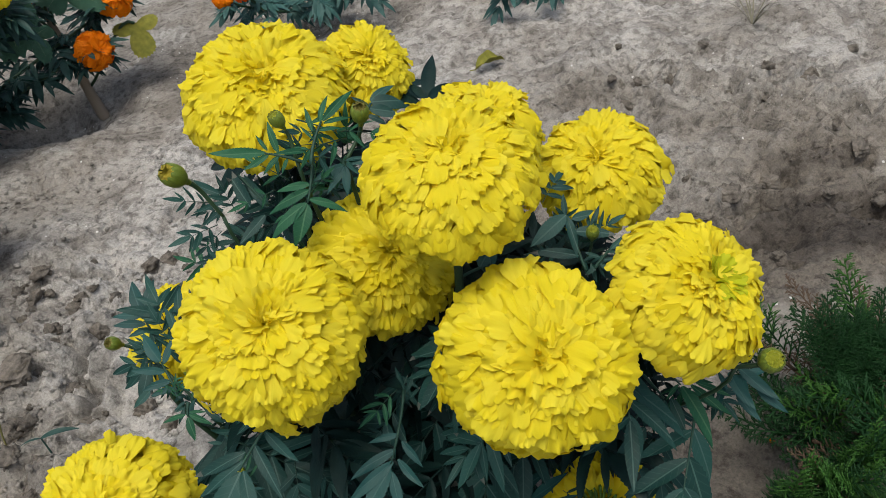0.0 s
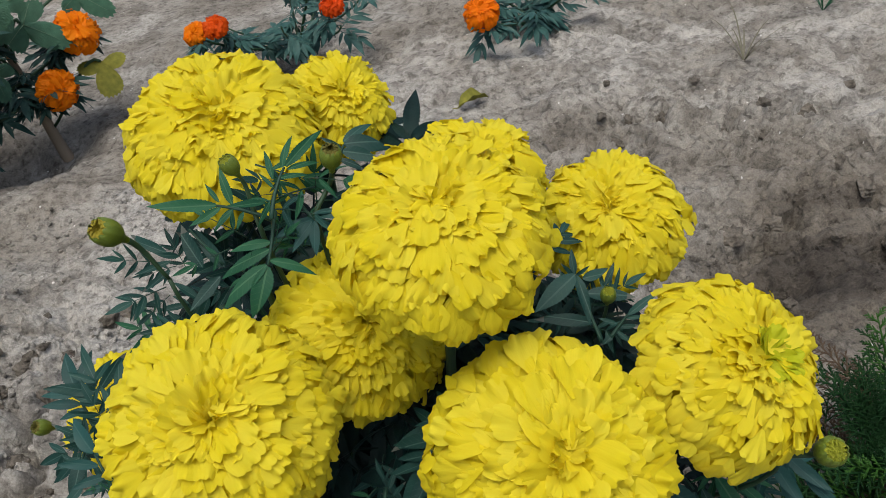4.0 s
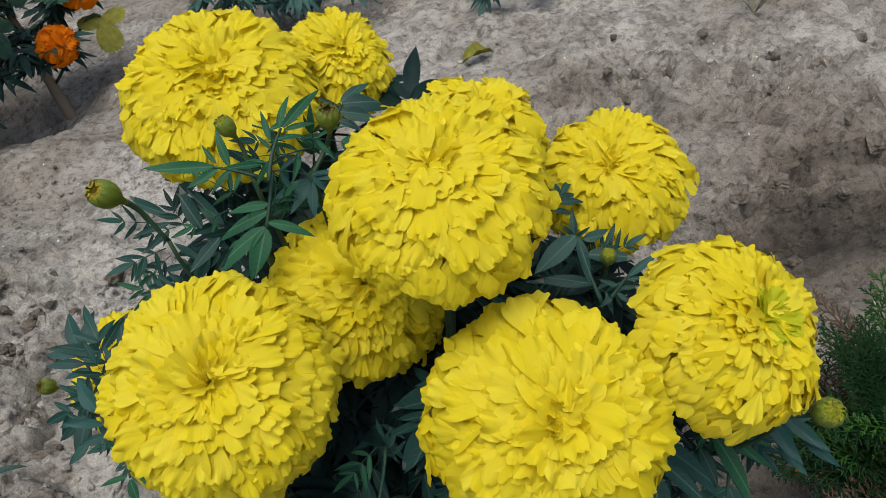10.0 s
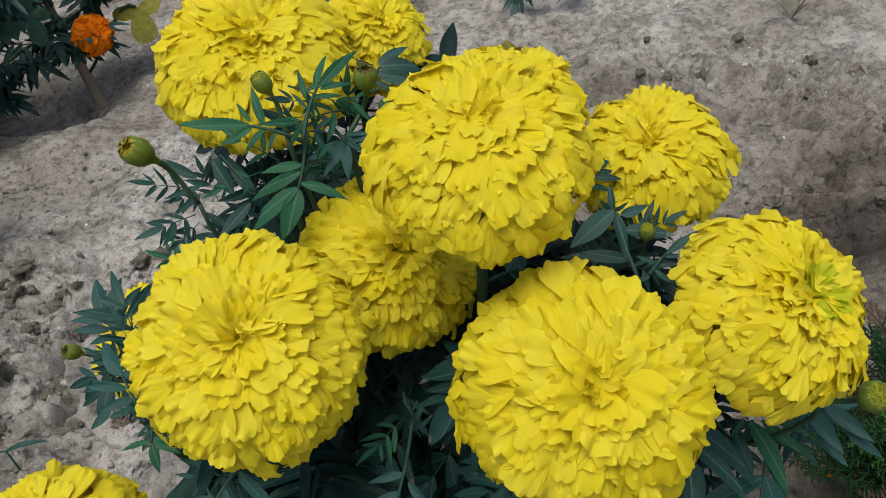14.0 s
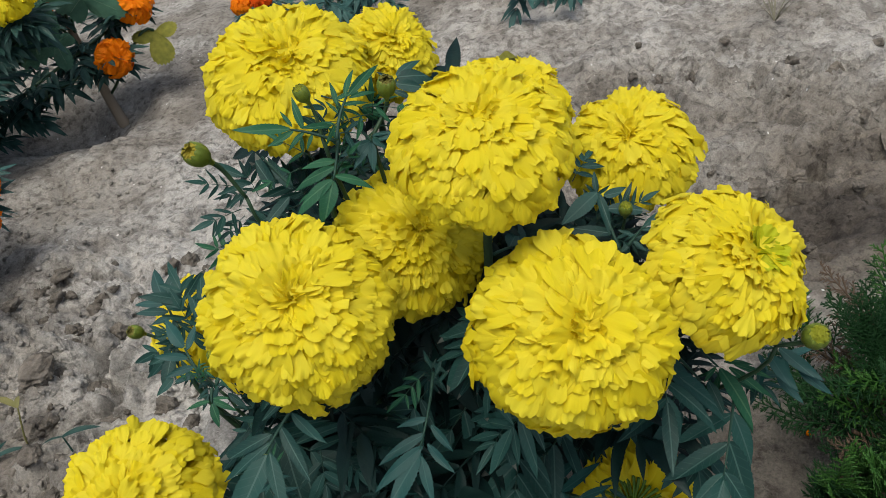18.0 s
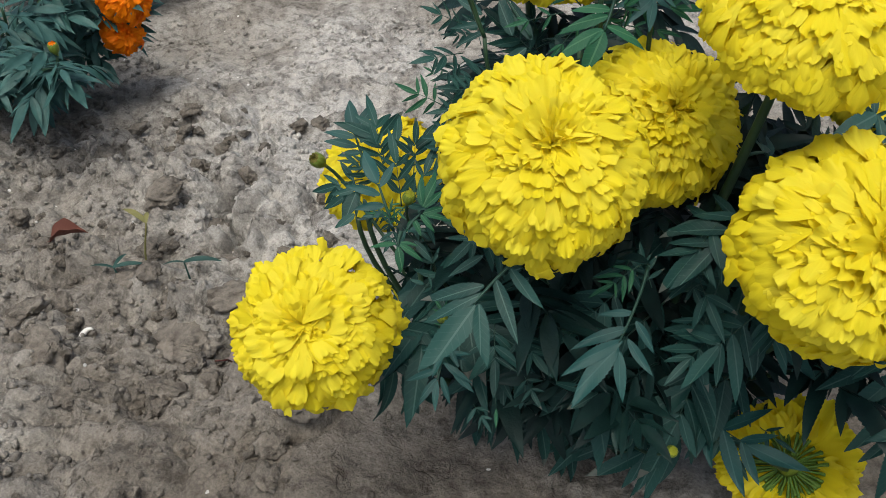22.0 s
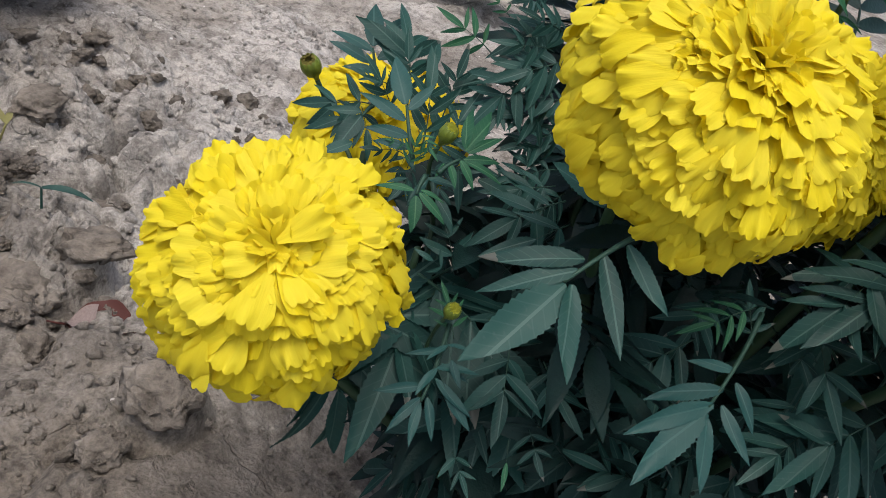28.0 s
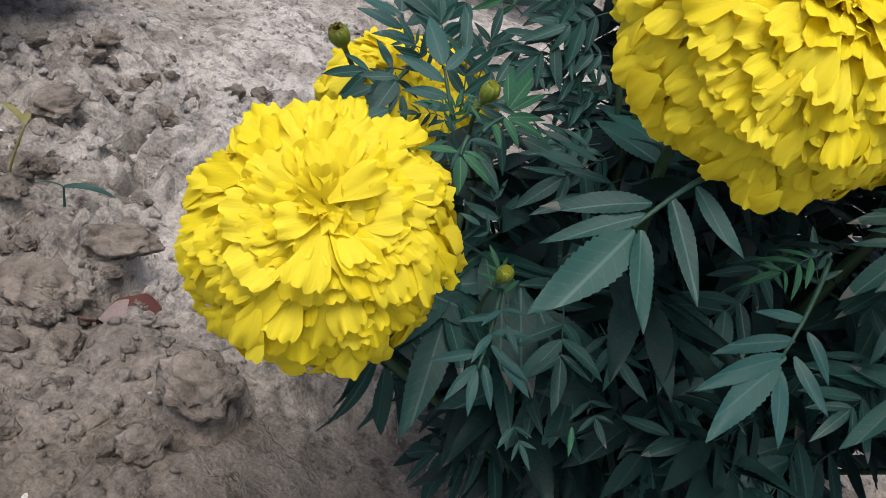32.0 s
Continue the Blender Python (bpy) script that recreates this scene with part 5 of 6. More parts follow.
hero_leaf((-0.095, 0.444, 0.276), (-0.122, 0.434, 0.277), (-0.17, -0.71, 0.68), 234, 3, 1.50, "old")
hero_leaf((-0.092, 0.438, 0.261), (-0.120, 0.427, 0.257), (-0.17, -0.68, 0.71), 235, 3, 1.50, "old")
hero_leaf((-0.087, 0.434, 0.254), (-0.112, 0.421, 0.247), (-0.19, -0.66, 0.72), 236, 3, 1.50, "old")
hero_leaf((-0.084, 0.427, 0.241), (-0.111, 0.416, 0.236), (-0.19, -0.64, 0.74), 237, 3, 1.50, "old")
hero_leaf((-0.098, 0.449, 0.291), (-0.120, 0.440, 0.299), (-0.17, -0.74, 0.65), 238, 3, 1.50, "old")
hero_leaf((-0.090, 0.428, 0.239), (-0.101, 0.423, 0.260), (-0.20, -0.66, 0.72), 239, 3, 1.50, "old")
hero_leaf((-0.095, 0.425, 0.230), (-0.118, 0.418, 0.238), (-0.17, -0.64, 0.75), 240, 3, 1.50, "old")
hero_leaf((-0.078, 0.422, 0.234), (-0.095, 0.405, 0.225), (-0.21, -0.62, 0.75), 241, 3, 1.50, "old")
hero_leaf((-0.109, 0.443, 0.264), (-0.122, 0.424, 0.250), (-0.15, -0.68, 0.71), 242, 3, 1.50, "old")
hero_leaf((0.026, 0.356, 0.116), (0.075, 0.310, 0.125), (-0.23, -0.36, 0.90), 243, 3, 1.50, "teal")
hero_leaf((0.040, 0.344, 0.113), (0.055, 0.316, 0.106), (-0.22, -0.35, 0.91), 244, 1, 1.80, "old")
hero_leaf((0.066, 0.343, 0.117), (0.077, 0.322, 0.121), (-0.25, -0.36, 0.90), 245, 1, 1.80, "old")
hero_leaf((0.072, 0.374, 0.110), (0.084, 0.356, 0.109), (-0.25, -0.38, 0.89), 246, 2, 1.50, "old")
hero_leaf((-0.154, 0.443, 0.251), (-0.162, 0.475, 0.281), (0.18, -0.55, 0.82), 247, 3, 1.71, "old")
hero_leaf((-0.155, 0.441, 0.248), (-0.179, 0.438, 0.256), (0.19, -0.52, 0.83), 248, 3, 0.80, "old")


for a, b in (((-0.11, 0.43, 0.05), (-0.165, 0.425, 0.225)), ((-0.09, 0.42, 0.05), (-0.135, 0.395, 0.205)), ((-0.12, 0.45, 0.06), (-0.175, 0.455, 0.200)), ((-0.05, 0.44, 0.08), (-0.075, 0.430, 0.310)), ((-0.03, 0.44, 0.1), (-0.05, 0.415, 0.330))):
    line = bezier(BASE, Vector(a), Vector(b) - Vector((0, 0, 0.05)), b)
    stem(marigold, BASE, line, 0.003, 0.0015)
    STEM_LINES.append(line)

def near_hero(q):
    """Whether a spot lies just above one of the leaves placed singly."""
    return any((q - m).length < 0.036 and (q - m).dot(n) > -0.004 for m, n in HERO)


# leaves in pairs along every stem
_seed = 500
for line in STEM_LINES:
    for k in range(4, len(line) - 1):
        p = line[k]
        if p.z < 0.035:
            continue
        turn = RNG.uniform(0, 6.28)
        for side in (0, math.pi):
            _seed += 1
            a = turn + side + RNG.gauss(0, 0.3)
            out = Vector((p.x - BASE[0], p.y - BASE[1] - 0.03, 0)) * 3.0
            d = Vector((math.cos(a), math.sin(a), RNG.uniform(-0.5, 0.35))) + out
            d.normalize()
            ln = RNG.uniform(0.062, 0.096)
            tip = p + d * ln - Vector((0, 0, 0.012))
            if (p.x < -0.025 and p.z > 0.265 and p.y < 0.48) or tip.z < (0.110 if tip.y < 0.335 and tip.x < 0.05 else 0.045 if tip.y < 0.37 else 0.012) or tip.x > 0.125 or tip.x < -0.150 or (tip.x < -0.125 and tip.z > 0.24) or (tip.x < -0.13 and tip.z < 0.14) or (tip.x > 0.09 and tip.z > 0.25) or not above_view_edge(tip) or near_hero(p.lerp(tip, 0.7)) or not (clear_of_blooms(tip) and clear_of_blooms(p + d * ln * 0.5)):
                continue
            # whole leaves at the back take the leaf colour darkened for shade
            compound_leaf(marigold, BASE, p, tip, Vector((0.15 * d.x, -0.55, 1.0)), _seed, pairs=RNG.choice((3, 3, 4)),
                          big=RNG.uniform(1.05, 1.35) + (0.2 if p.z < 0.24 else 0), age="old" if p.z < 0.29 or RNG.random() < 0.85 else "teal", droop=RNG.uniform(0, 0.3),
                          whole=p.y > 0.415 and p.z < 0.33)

# foliage in the shaded heart of the bush, its green darkened for that shade
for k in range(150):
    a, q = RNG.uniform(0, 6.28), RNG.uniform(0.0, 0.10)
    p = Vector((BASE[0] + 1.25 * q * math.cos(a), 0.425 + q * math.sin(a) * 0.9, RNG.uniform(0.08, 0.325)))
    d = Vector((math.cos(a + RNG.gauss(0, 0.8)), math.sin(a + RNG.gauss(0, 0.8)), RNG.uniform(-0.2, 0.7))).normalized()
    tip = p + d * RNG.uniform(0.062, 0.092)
    if above_view_edge(tip) and not (p.x < -0.03 and tip.z > 0.29 and tip.y < 0.47) and -0.13 < tip.x < (0.145 if tip.z < 0.24 else 0.075) and (tip.x > -0.085 or tip.z < 0.25) and clear_of_blooms(tip) and clear_of_blooms(p.lerp(tip, 0.5)) and clear_of_blooms(p):
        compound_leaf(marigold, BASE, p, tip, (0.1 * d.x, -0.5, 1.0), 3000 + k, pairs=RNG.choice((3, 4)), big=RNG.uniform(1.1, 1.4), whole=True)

# leaves that fill the gaps between the blooms, in the same shade-darkened green
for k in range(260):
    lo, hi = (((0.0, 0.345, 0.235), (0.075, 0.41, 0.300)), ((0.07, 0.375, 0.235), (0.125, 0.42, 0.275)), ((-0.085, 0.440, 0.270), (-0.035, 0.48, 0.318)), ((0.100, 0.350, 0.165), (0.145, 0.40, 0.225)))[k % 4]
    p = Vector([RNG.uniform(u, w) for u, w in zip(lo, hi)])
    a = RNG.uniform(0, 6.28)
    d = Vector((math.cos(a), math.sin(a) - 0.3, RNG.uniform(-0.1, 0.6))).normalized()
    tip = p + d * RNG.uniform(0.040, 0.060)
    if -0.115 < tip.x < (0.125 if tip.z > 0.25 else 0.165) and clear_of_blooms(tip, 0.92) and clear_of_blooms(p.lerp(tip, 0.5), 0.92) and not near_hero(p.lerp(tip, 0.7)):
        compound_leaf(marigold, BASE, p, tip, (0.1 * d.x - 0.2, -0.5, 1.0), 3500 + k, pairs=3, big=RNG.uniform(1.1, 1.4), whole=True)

# small fresh leaves among the upper buds
for k in range(26):
    p = Vector((-0.036, 0.412, 0.352)) + Vector((RNG.gauss(0, 0.012), RNG.uniform(0.0, 0.02), RNG.gauss(0, 0.012)))
    d = Vector((RNG.uniform(-1, 1), RNG.uniform(-0.6, 0.1), RNG.uniform(-0.5, 0.7))).normalized()
    tip = p + d * RNG.uniform(0.026, 0.042)
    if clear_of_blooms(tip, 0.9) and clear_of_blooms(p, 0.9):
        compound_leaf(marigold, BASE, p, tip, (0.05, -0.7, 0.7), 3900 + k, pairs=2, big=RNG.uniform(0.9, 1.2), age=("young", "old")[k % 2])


# ---- other marigolds across the bare strip ----
def side_marigold(base, height, wide, blooms, buds_at, seed, leaves, label, mat=SIDE_LEAF):
    """A marigold bush: stems, leaves in pairs, small blooms on top."""
    r = random.Random(seed)
    origin = (base[0], base[1], ground_height(base[0], base[1]) - 0.004)
    plant = tagged(new("marigold_plant"), label, "flowering plant", "marigolds across the path")
    plant.location = origin
    lines = []
    for c, a, rad, colour, sd in blooms:
        flower_head(plant, origin, c, a, rad, sd, colour=colour, count=110, size=1.2, squash=0.75, span=120, whole=base[1] > 1.2)
        foot = Vector(c) - Vector(a).normalized() * rad * 0.7
        line = bezier(origin, Vector(origin) + Vector((0, 0, 0.5 * foot.z)), foot - Vector(a).normalized() * 0.05, foot)
        stem(plant, origin, line, 0.004, 0.0022)
        lines.append(line)
    for p, w in buds_at:
        bud(plant, origin, p, (0, -0.2, 1), w, "orange" if w < 0.012 else "green")
        line = bezier(origin, Vector(origin) + Vector((0, 0, 0.1)), Vector(p) - Vector((0, 0, 0.05)), Vector(p) - Vector((0, 0, w)))
        stem(plant, origin, line, 0.003, 0.0015)
        lines.append(line)
    for k in range(7):
        a = 6.283 * k / 7 + r.uniform(-0.3, 0.3)
        top = Vector(origin) + Vector((wide * math.cos(a) * r.uniform(0.5, 1), wide * math.sin(a) * r.uniform(0.5, 1), height * r.uniform(0.55, 1.0)))
        line = bezier(origin, Vector(origin) + Vector((0, 0, 0.4 * height)), top - Vector((0, 0, 0.2 * height)), top)
        stem(plant, origin, line, 0.0035, 0.0015)
        lines.append(line)
    n = 0
    while n < leaves:
        line = r.choice(lines)
        p = line[r.randint(4, len(line) - 1)]
        a = r.uniform(0, 6.283)
        d = Vector((math.cos(a), math.sin(a), r.uniform(-0.5, 0.5)))
        tip = p + d.normalized() * r.uniform(0.06, 0.095)
        n += 1
        if tip.z < 0.015:
            continue
        compound_leaf(plant, origin, p, tip, (0, -0.4, 1), seed * 1000 + n, pairs=3, big=r.uniform(1.3, 1.7), droop=r.uniform(0, 0.3),
                      whole=True, mat=mat)
    return plant


side_marigold((-0.66, 0.97), 0.20, 0.15,
              [((-0.497, 0.990, 0.140), (0.55, -0.55, 0.55), 0.036, "orange", 31), ((-0.512, 0.990, 0.095), (0.6, -0.5, 0.1), 0.030, "orange", 32)],
              [((-0.515, 0.820, 0.155), 0.010), ((-0.60, 0.84, 0.13), 0.009)], 41, 170, "bushy marigold with an orange bloom and blue-green leaves")
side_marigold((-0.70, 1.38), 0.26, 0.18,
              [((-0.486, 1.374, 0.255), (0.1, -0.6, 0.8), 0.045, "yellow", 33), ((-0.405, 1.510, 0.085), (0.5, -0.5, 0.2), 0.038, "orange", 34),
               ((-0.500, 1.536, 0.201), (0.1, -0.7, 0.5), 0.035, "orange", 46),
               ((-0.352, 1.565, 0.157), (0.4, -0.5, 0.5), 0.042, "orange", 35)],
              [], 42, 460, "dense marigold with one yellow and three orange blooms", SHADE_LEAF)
side_marigold((0.02, 1.70), 0.16, 0.17,
              [((-0.125, 1.620, 0.100), (-0.2, -0.5, 0.8), 0.026, "red", 36), ((-0.165, 1.640, 0.090), (-0.4, -0.5, 0.7), 0.026, "orange", 37),
               ((0.090, 1.560, 0.110), (0.2, -0.5, 0.8), 0.024, "red", 38), ((0.060, 1.640, 0.130), (0.2, -0.5, 0.8), 0.024, "orange", 39)],
              [], 43, 90, "low marigold with red and orange blooms")
side_marigold((0.47, 1.54), 0.13, 0.12,
              [((0.335, 1.420, 0.085), (-0.3, -0.6, 0.7), 0.034, "orange", 40)],
              [], 44, 60, "low marigold with a single orange bloom")


# ---- broad-leaved plant with a bare leaning stem ----
def lobed_leaf_mesh(name, mat, seed):
    """A palmate leaf with deep narrow lobes and raised ribs, about one unit long."""
    verts, faces = [(0, 0, 0)], []
    n = 84
    for i in range(n + 1):
        a = -2.6 + 5.2 * i / n
        lobe = 0.34 + 0.66 * abs(math.cos(a * 1.8)) ** 1.1
        rad = lobe * (0.72 + 0.28 * math.cos(a)) * (1 + (0.04 if i % 2 else -0.03)) * (1 + 0.08 * math.sin(5 * a + seed))
        for q in (0.5, 1.0):
            verts.append((rad * q * math.sin(a), 0.10 + rad * q * math.cos(a), -0.22 * q * q * rad * rad + 0.06 * math.sin(3.1 * a + seed) * q + 0.04 * q * math.cos(3.6 * a)))
    for i in range(n):
        a = 1 + 2 * i
        faces.append((0, a, a + 2))
        faces.append((a, a + 1, a + 3, a + 2))
    return mesh_of(name, verts, faces, mat)


def ribs_mesh(seed):
    verts, faces = [], []
    for k in range(-1, 2):
        a = k * math.pi / 1.8
        ln = 0.9 * (0.72 + 0.28 * math.cos(a))
        pts = [Vector((ln * t * math.sin(a), 0.10 + ln * t * math.cos(a), -0.22 * t * t * ln * ln + 0.06 * math.sin(3.1 * a + seed) * t + 0.04 * t * math.cos(3.6 * a) + 0.008)) for t in (0, 0.25, 0.5, 0.75, 0.95)]
        v, f = tube_data(pts, [0.012, 0.010, 0.008, 0.006, 0.003], 5)
        o = len(verts)
        verts.extend(v)
        faces.extend(tuple(i + o for i in q) for q in f)
    return mesh_of("ribs", verts, faces, RIB)


def broad_plant():
    foot = (-0.446, 1.552, ground_height(-0.446, 1.552) - 0.01)
    plant = tagged(new("broad_leaf_plant"), "broad-leaved plant with lobed green leaves on a bare leaning stem", "plant")
    plant.location = foot
    line = bezier(foot, Vector(foot) + Vector((-0.012, 0.004, 0.059)), Vector(foot) + Vector((-0.014, 0.008, 0.118)), Vector(foot) + Vector((-0.027, 0.015, 0.222)))
    v, f = tube_data([p - Vector(foot) for p in line], [0.012 - 0.0004 * k for k in range(len(line))], 10)
    put("trunk", mesh_of("trunk", v, f, WOOD), plant)
    green = [lobed_leaf_mesh("lobed_leaf", BROAD, k) for k in range(3)]
    sallow = lobed_leaf_mesh("sallow_lobed_leaf", SALLOW, 5)
    for k, (start, d, size) in enumerate((
            ((-0.480, 1.450, 0.265), (-0.016, -0.082, -0.163), 0.156),
            ((-0.434, 1.512, 0.248), (-0.010, -0.052, -0.071), 0.075),
            ((-0.424, 1.536, 0.200), (0.084, -0.026, -0.052), 0.087),
            ((-0.526, 1.452, 0.246), (-0.024, -0.056, -0.062), 0.074),
            ((-0.481, 1.485, 0.146), (0.016, -0.043, -0.051), 0.058),
            ((-0.354, 1.677, 0.199), (0.072, -0.031, -0.051), 0.080))):
        start = Vector(start)
        root = line[-1 - (k % 4)]
        v, f = tube_data([p - Vector(foot) for p in bezier(root, root + Vector((0, 0, 0.04)), start + Vector((0, 0, 0.03)), start, 8)], [0.003] * 9, 6)
        put("leaf_stalk", mesh_of("leaf_stalk", v, f, STEM), plant)
        lf = put("leaf", green[k % 3], plant, frame_of(start - Vector(foot), d, (0.15, -0.8, 0.6), size * 0.8))
        put("ribs", ribs_mesh(k % 3), lf)
    end = Vector((-0.328, 1.553, 0.105))
    put("leaf", sallow, plant, frame_of(end - Vector(foot), (0.1, -0.5, -0.8), (0.1, -0.8, 0.6), 0.060), "yellowing lobed leaf")
    v, f = tube_data([p - Vector(foot) for p in bezier(line[5], line[5] + Vector((0.05, 0, 0.04)), end + Vector((-0.02, 0, 0.03)), end, 8)], [0.0028] * 9, 6)
    put("leaf_stalk", mesh_of("leaf_stalk", v, f, STEM), plant)


broad_plant()


# ---- young conifer ----
def spray_mesh(name, mat, seed):
    """A feathery spray of scale-leaved twigs, one unit long."""
    r = random.Random(seed)
    verts, faces = [], []

    def twig(a, b, w):
        a, b = Vector(a), Vector(b)
        n = 3
        pts = [a.lerp(b, k / n) + Vector((0, 0, 0.02 * math.sin(k))) * (b - a).length for k in range(n + 1)]
        v, f = tube_data(pts, [w * (1 + 0.25 * (k % 2)) * (1 - 0.6 * k / n) for k in range(n + 1)], 4)
        o = len(verts)
        verts.extend(v)
        faces.extend(tuple(i + o for i in q) for q in f)

    twig((0, 0, 0), (0, 0.5, 0.03), 0.016)
    twig((0, 0.5, 0.03), (0, 1.0, 0.02), 0.013)
    for k in range(15):
        y = 0.10 + 0.86 * k / 14
        s = -1 if k % 2 else 1
        ln = 0.36 * (1 - 0.75 * (y - 0.1)) * r.uniform(0.8, 1.15)
        a = radians(r.uniform(36, 50))
        p = Vector((0, y, 0.03))
        q = p + Vector((s * math.sin(a), math.cos(a), r.uniform(-0.25, 0.25))) * ln
        twig(p, q, 0.012)
        for j in range(5):
            t = 0.25 + 0.16 * j
            b = p.lerp(q, t)
            s2 = -1 if j % 2 else 1
            a2 = a + s2 * radians(r.uniform(30, 42))
            c = b + Vector((s * math.sin(a2), math.cos(a2), r.uniform(-0.3, 0.3))) * ln * (0.42 - 0.05 * j)
            twig(b, c, 0.0105)
    return mesh_of(name, verts, faces, mat)


def conifer():
    r = random.Random(77)
    foot = Vector((0.335, 0.360, ground_height(0.335, 0.360) - 0.005))
    bush = tagged(new("conifer_shrub"), "young conifer with dark green feathery scale-leaved sprays", "shrub")
    bush.location = foot
    bush.scale = (1.0, 1.0, 0.86)
    sprays = [spray_mesh("spray", CONIFER, k) for k in range(4)] + [spray_mesh("fresh_spray", CONIFER_TIP, 9), spray_mesh("dry_spray", TWIG, 3)]
    top = Vector((0.01, 0.01, 0.17))
    v, f = tube_data(bezier((0, 0, 0), (0.0, 0, 0.06), (0.01, 0.01, 0.12), top), [0.006 - 0.0003 * k for k in range(15)], 7)
    put("trunk", mesh_of("trunk", v, f, TWIG), bush)
    # upright plumes, and low boughs that end in fresh tips
    for k, (p, q, fresh) in enumerate(((( -0.050, 0.010, 0.110), (-0.042, 0.052, 0.190), 0), ((-0.040, 0.008, 0.112), (-0.022, 0.045, 0.195), 0), ((-0.030, 0.000, 0.115), (-0.004, 0.036, 0.200), 0),
                                       ((-0.110, -0.030, 0.070), (-0.135, -0.070, 0.130), 1), ((-0.090, -0.035, 0.075), (-0.100, -0.068, 0.142), 1), ((-0.080, -0.030, 0.080), (-0.070, -0.062, 0.152), 1),
                                       ((-0.100, -0.040, 0.060), (-0.122, -0.072, 0.120), 1), ((-0.070, -0.045, 0.070), (-0.085, -0.080, 0.135), 1))):
        p, q = Vector(p), Vector(q)
        q = p.lerp(q, 0.85 if fresh else 0.50)
        v, f = tube_data(bezier((0.0, 0.0, 0.05), p * 0.5 + Vector((0, 0, 0.02)), p - (q - p) * 0.3, p, 6), [0.0022] * 7, 5)
        br = put("branch", mesh_of("branch", v, f, TWIG), bush)
        for j in range(10):
            s = p.lerp(q, j / 11)
            dd = ((q - p).normalized() + Vector((r.uniform(-0.45, 0.45), r.uniform(-0.45, 0.45), r.uniform(0, 0.3)))).normalized()
            put("spray", sprays[4] if fresh and r.random() < 0.75 else sprays[r.randrange(4)], br, frame_of(s, dd, (r.uniform(-0.5, 0.5), -0.5, 1), r.uniform(0.038, 0.060)))
    for k in range(34):
        h = 0.012 + 0.080 * (k / 33) ** 1.1
        a = k * 2.4 + r.uniform(-0.3, 0.3)
        ln = (0.160 - 0.75 * h) * r.uniform(0.75, 1.15) * (1.35 if h < 0.05 and math.cos(a) < -0.2 else 1.0)
        a0 = Vector((0.015 * h, 0.015 * h, h))
        d = Vector((math.cos(a), math.sin(a), 0.25 + 3.5 * h)).normalized()
        b = a0 + d * ln * 0.6
        v, f = tube_data(bezier(a0, a0 + d * ln * 0.2, b - Vector((0, 0, 0.01)), b, 5), [0.0018] * 6, 5)
        br = put("branch", mesh_of("branch", v, f, TWIG), bush)
        for j in range(4):
            s = a0.lerp(b, 0.3 + 0.22 * j)
            if j > 2 and d.x < -0.3 and h > 0.05:
                continue
            dd = (d + Vector((r.uniform(-0.6, 0.6), r.uniform(-0.6, 0.6), r.uniform(-0.1, 0.6)))).normalized()
            put("spray", r.choice(sprays), br, frame_of(s, dd, (r.uniform(-0.5, 0.5), -0.5, 1), r.uniform(0.055, 0.085)))


conifer()
for k, (x, y) in enumerate(((0.264, 0.401), (0.269, 0.402))):
    ob = tagged(new("fallen_petal", SETS["orange"][1][k]), "orange petal fallen on the soil below the conifer", "petal", "fallen orange petals")
    ob.matrix_basis = pose(x, y, ground_height(x, y) + 0.002, 12 - 8 * k, 20 * k, 70 * k) @ Matrix.Scale(0.006, 4)


# ---- loose things on the soil ----
def lump_mesh(name, mat, seed, rough=0.5, flat=0.65, level=4, size=0.01):
    """A crumbly lump with broken faces."""
    bm = bmesh.new()
    bmesh.ops.create_icosphere(bm, subdivisions=level, radius=1.0)
    off = Vector((seed * 3.7, seed * 1.3, seed * 0.7))
    r = random.Random(seed)
    cuts = [(Vector((r.gauss(0, 1), r.gauss(0, 1), r.gauss(0, 1))).normalized(), r.uniform(0.55, 0.85)) for _ in range(7)]
    for v in bm.verts:
        n = v.co.normalized()
        k = 1 + rough * noise.noise(n * 1.3 + off)
        for c, lim in cuts:
            if n.dot(c) * k > lim:
                k = lim / n.dot(c)
        k += 0.30 * rough * noise.noise(n * 3.5 + off) + 0.22 * rough * noise.noise(n * 9 + off) + 0.12 * rough * noise.noise(n * 19 + off)
        v.co = Vector((n.x * k, n.y * k, n.z * k * flat)) * size
    for f in bm.faces:
        f.smooth = True
    me = bpy.data.meshes.new(name)
    bm.to_mesh(me)
    bm.free()
    me.materials.append(mat)
    me.attributes.new("crust_and_shade", "FLOAT", "POINT").data.foreach_set("value", [0.12] * len(me.vertices))
    return me


CLODS = [lump_mesh("dirt_clod", SOIL, k, 0.62, 0.78) for k in range(8)]
PEBBLES = [lump_mesh("pebble", STONE, 20 + k, 0.3, 0.7, 2, 0.01) for k in range(3)]


def lay(name, meshes, x, y, size, seed, label, category, group, sink=0.25):
    r = random.Random(seed)
    ob = new(name, meshes[seed % len(meshes)])
    ob.matrix_basis = Matrix.Translation((x, y, ground_height(x, y) + size * (0.65 - sink))) @ Euler((r.uniform(-0.3, 0.3), r.uniform(-0.3, 0.3), r.uniform(0, 6.28))).to_matrix().to_4x4() @ Matrix.Diagonal((100 * size * r.uniform(0.8, 1.3), 100 * size, 100 * size * r.uniform(0.8, 1.1), 1))
    return tagged(ob, label, category, group)


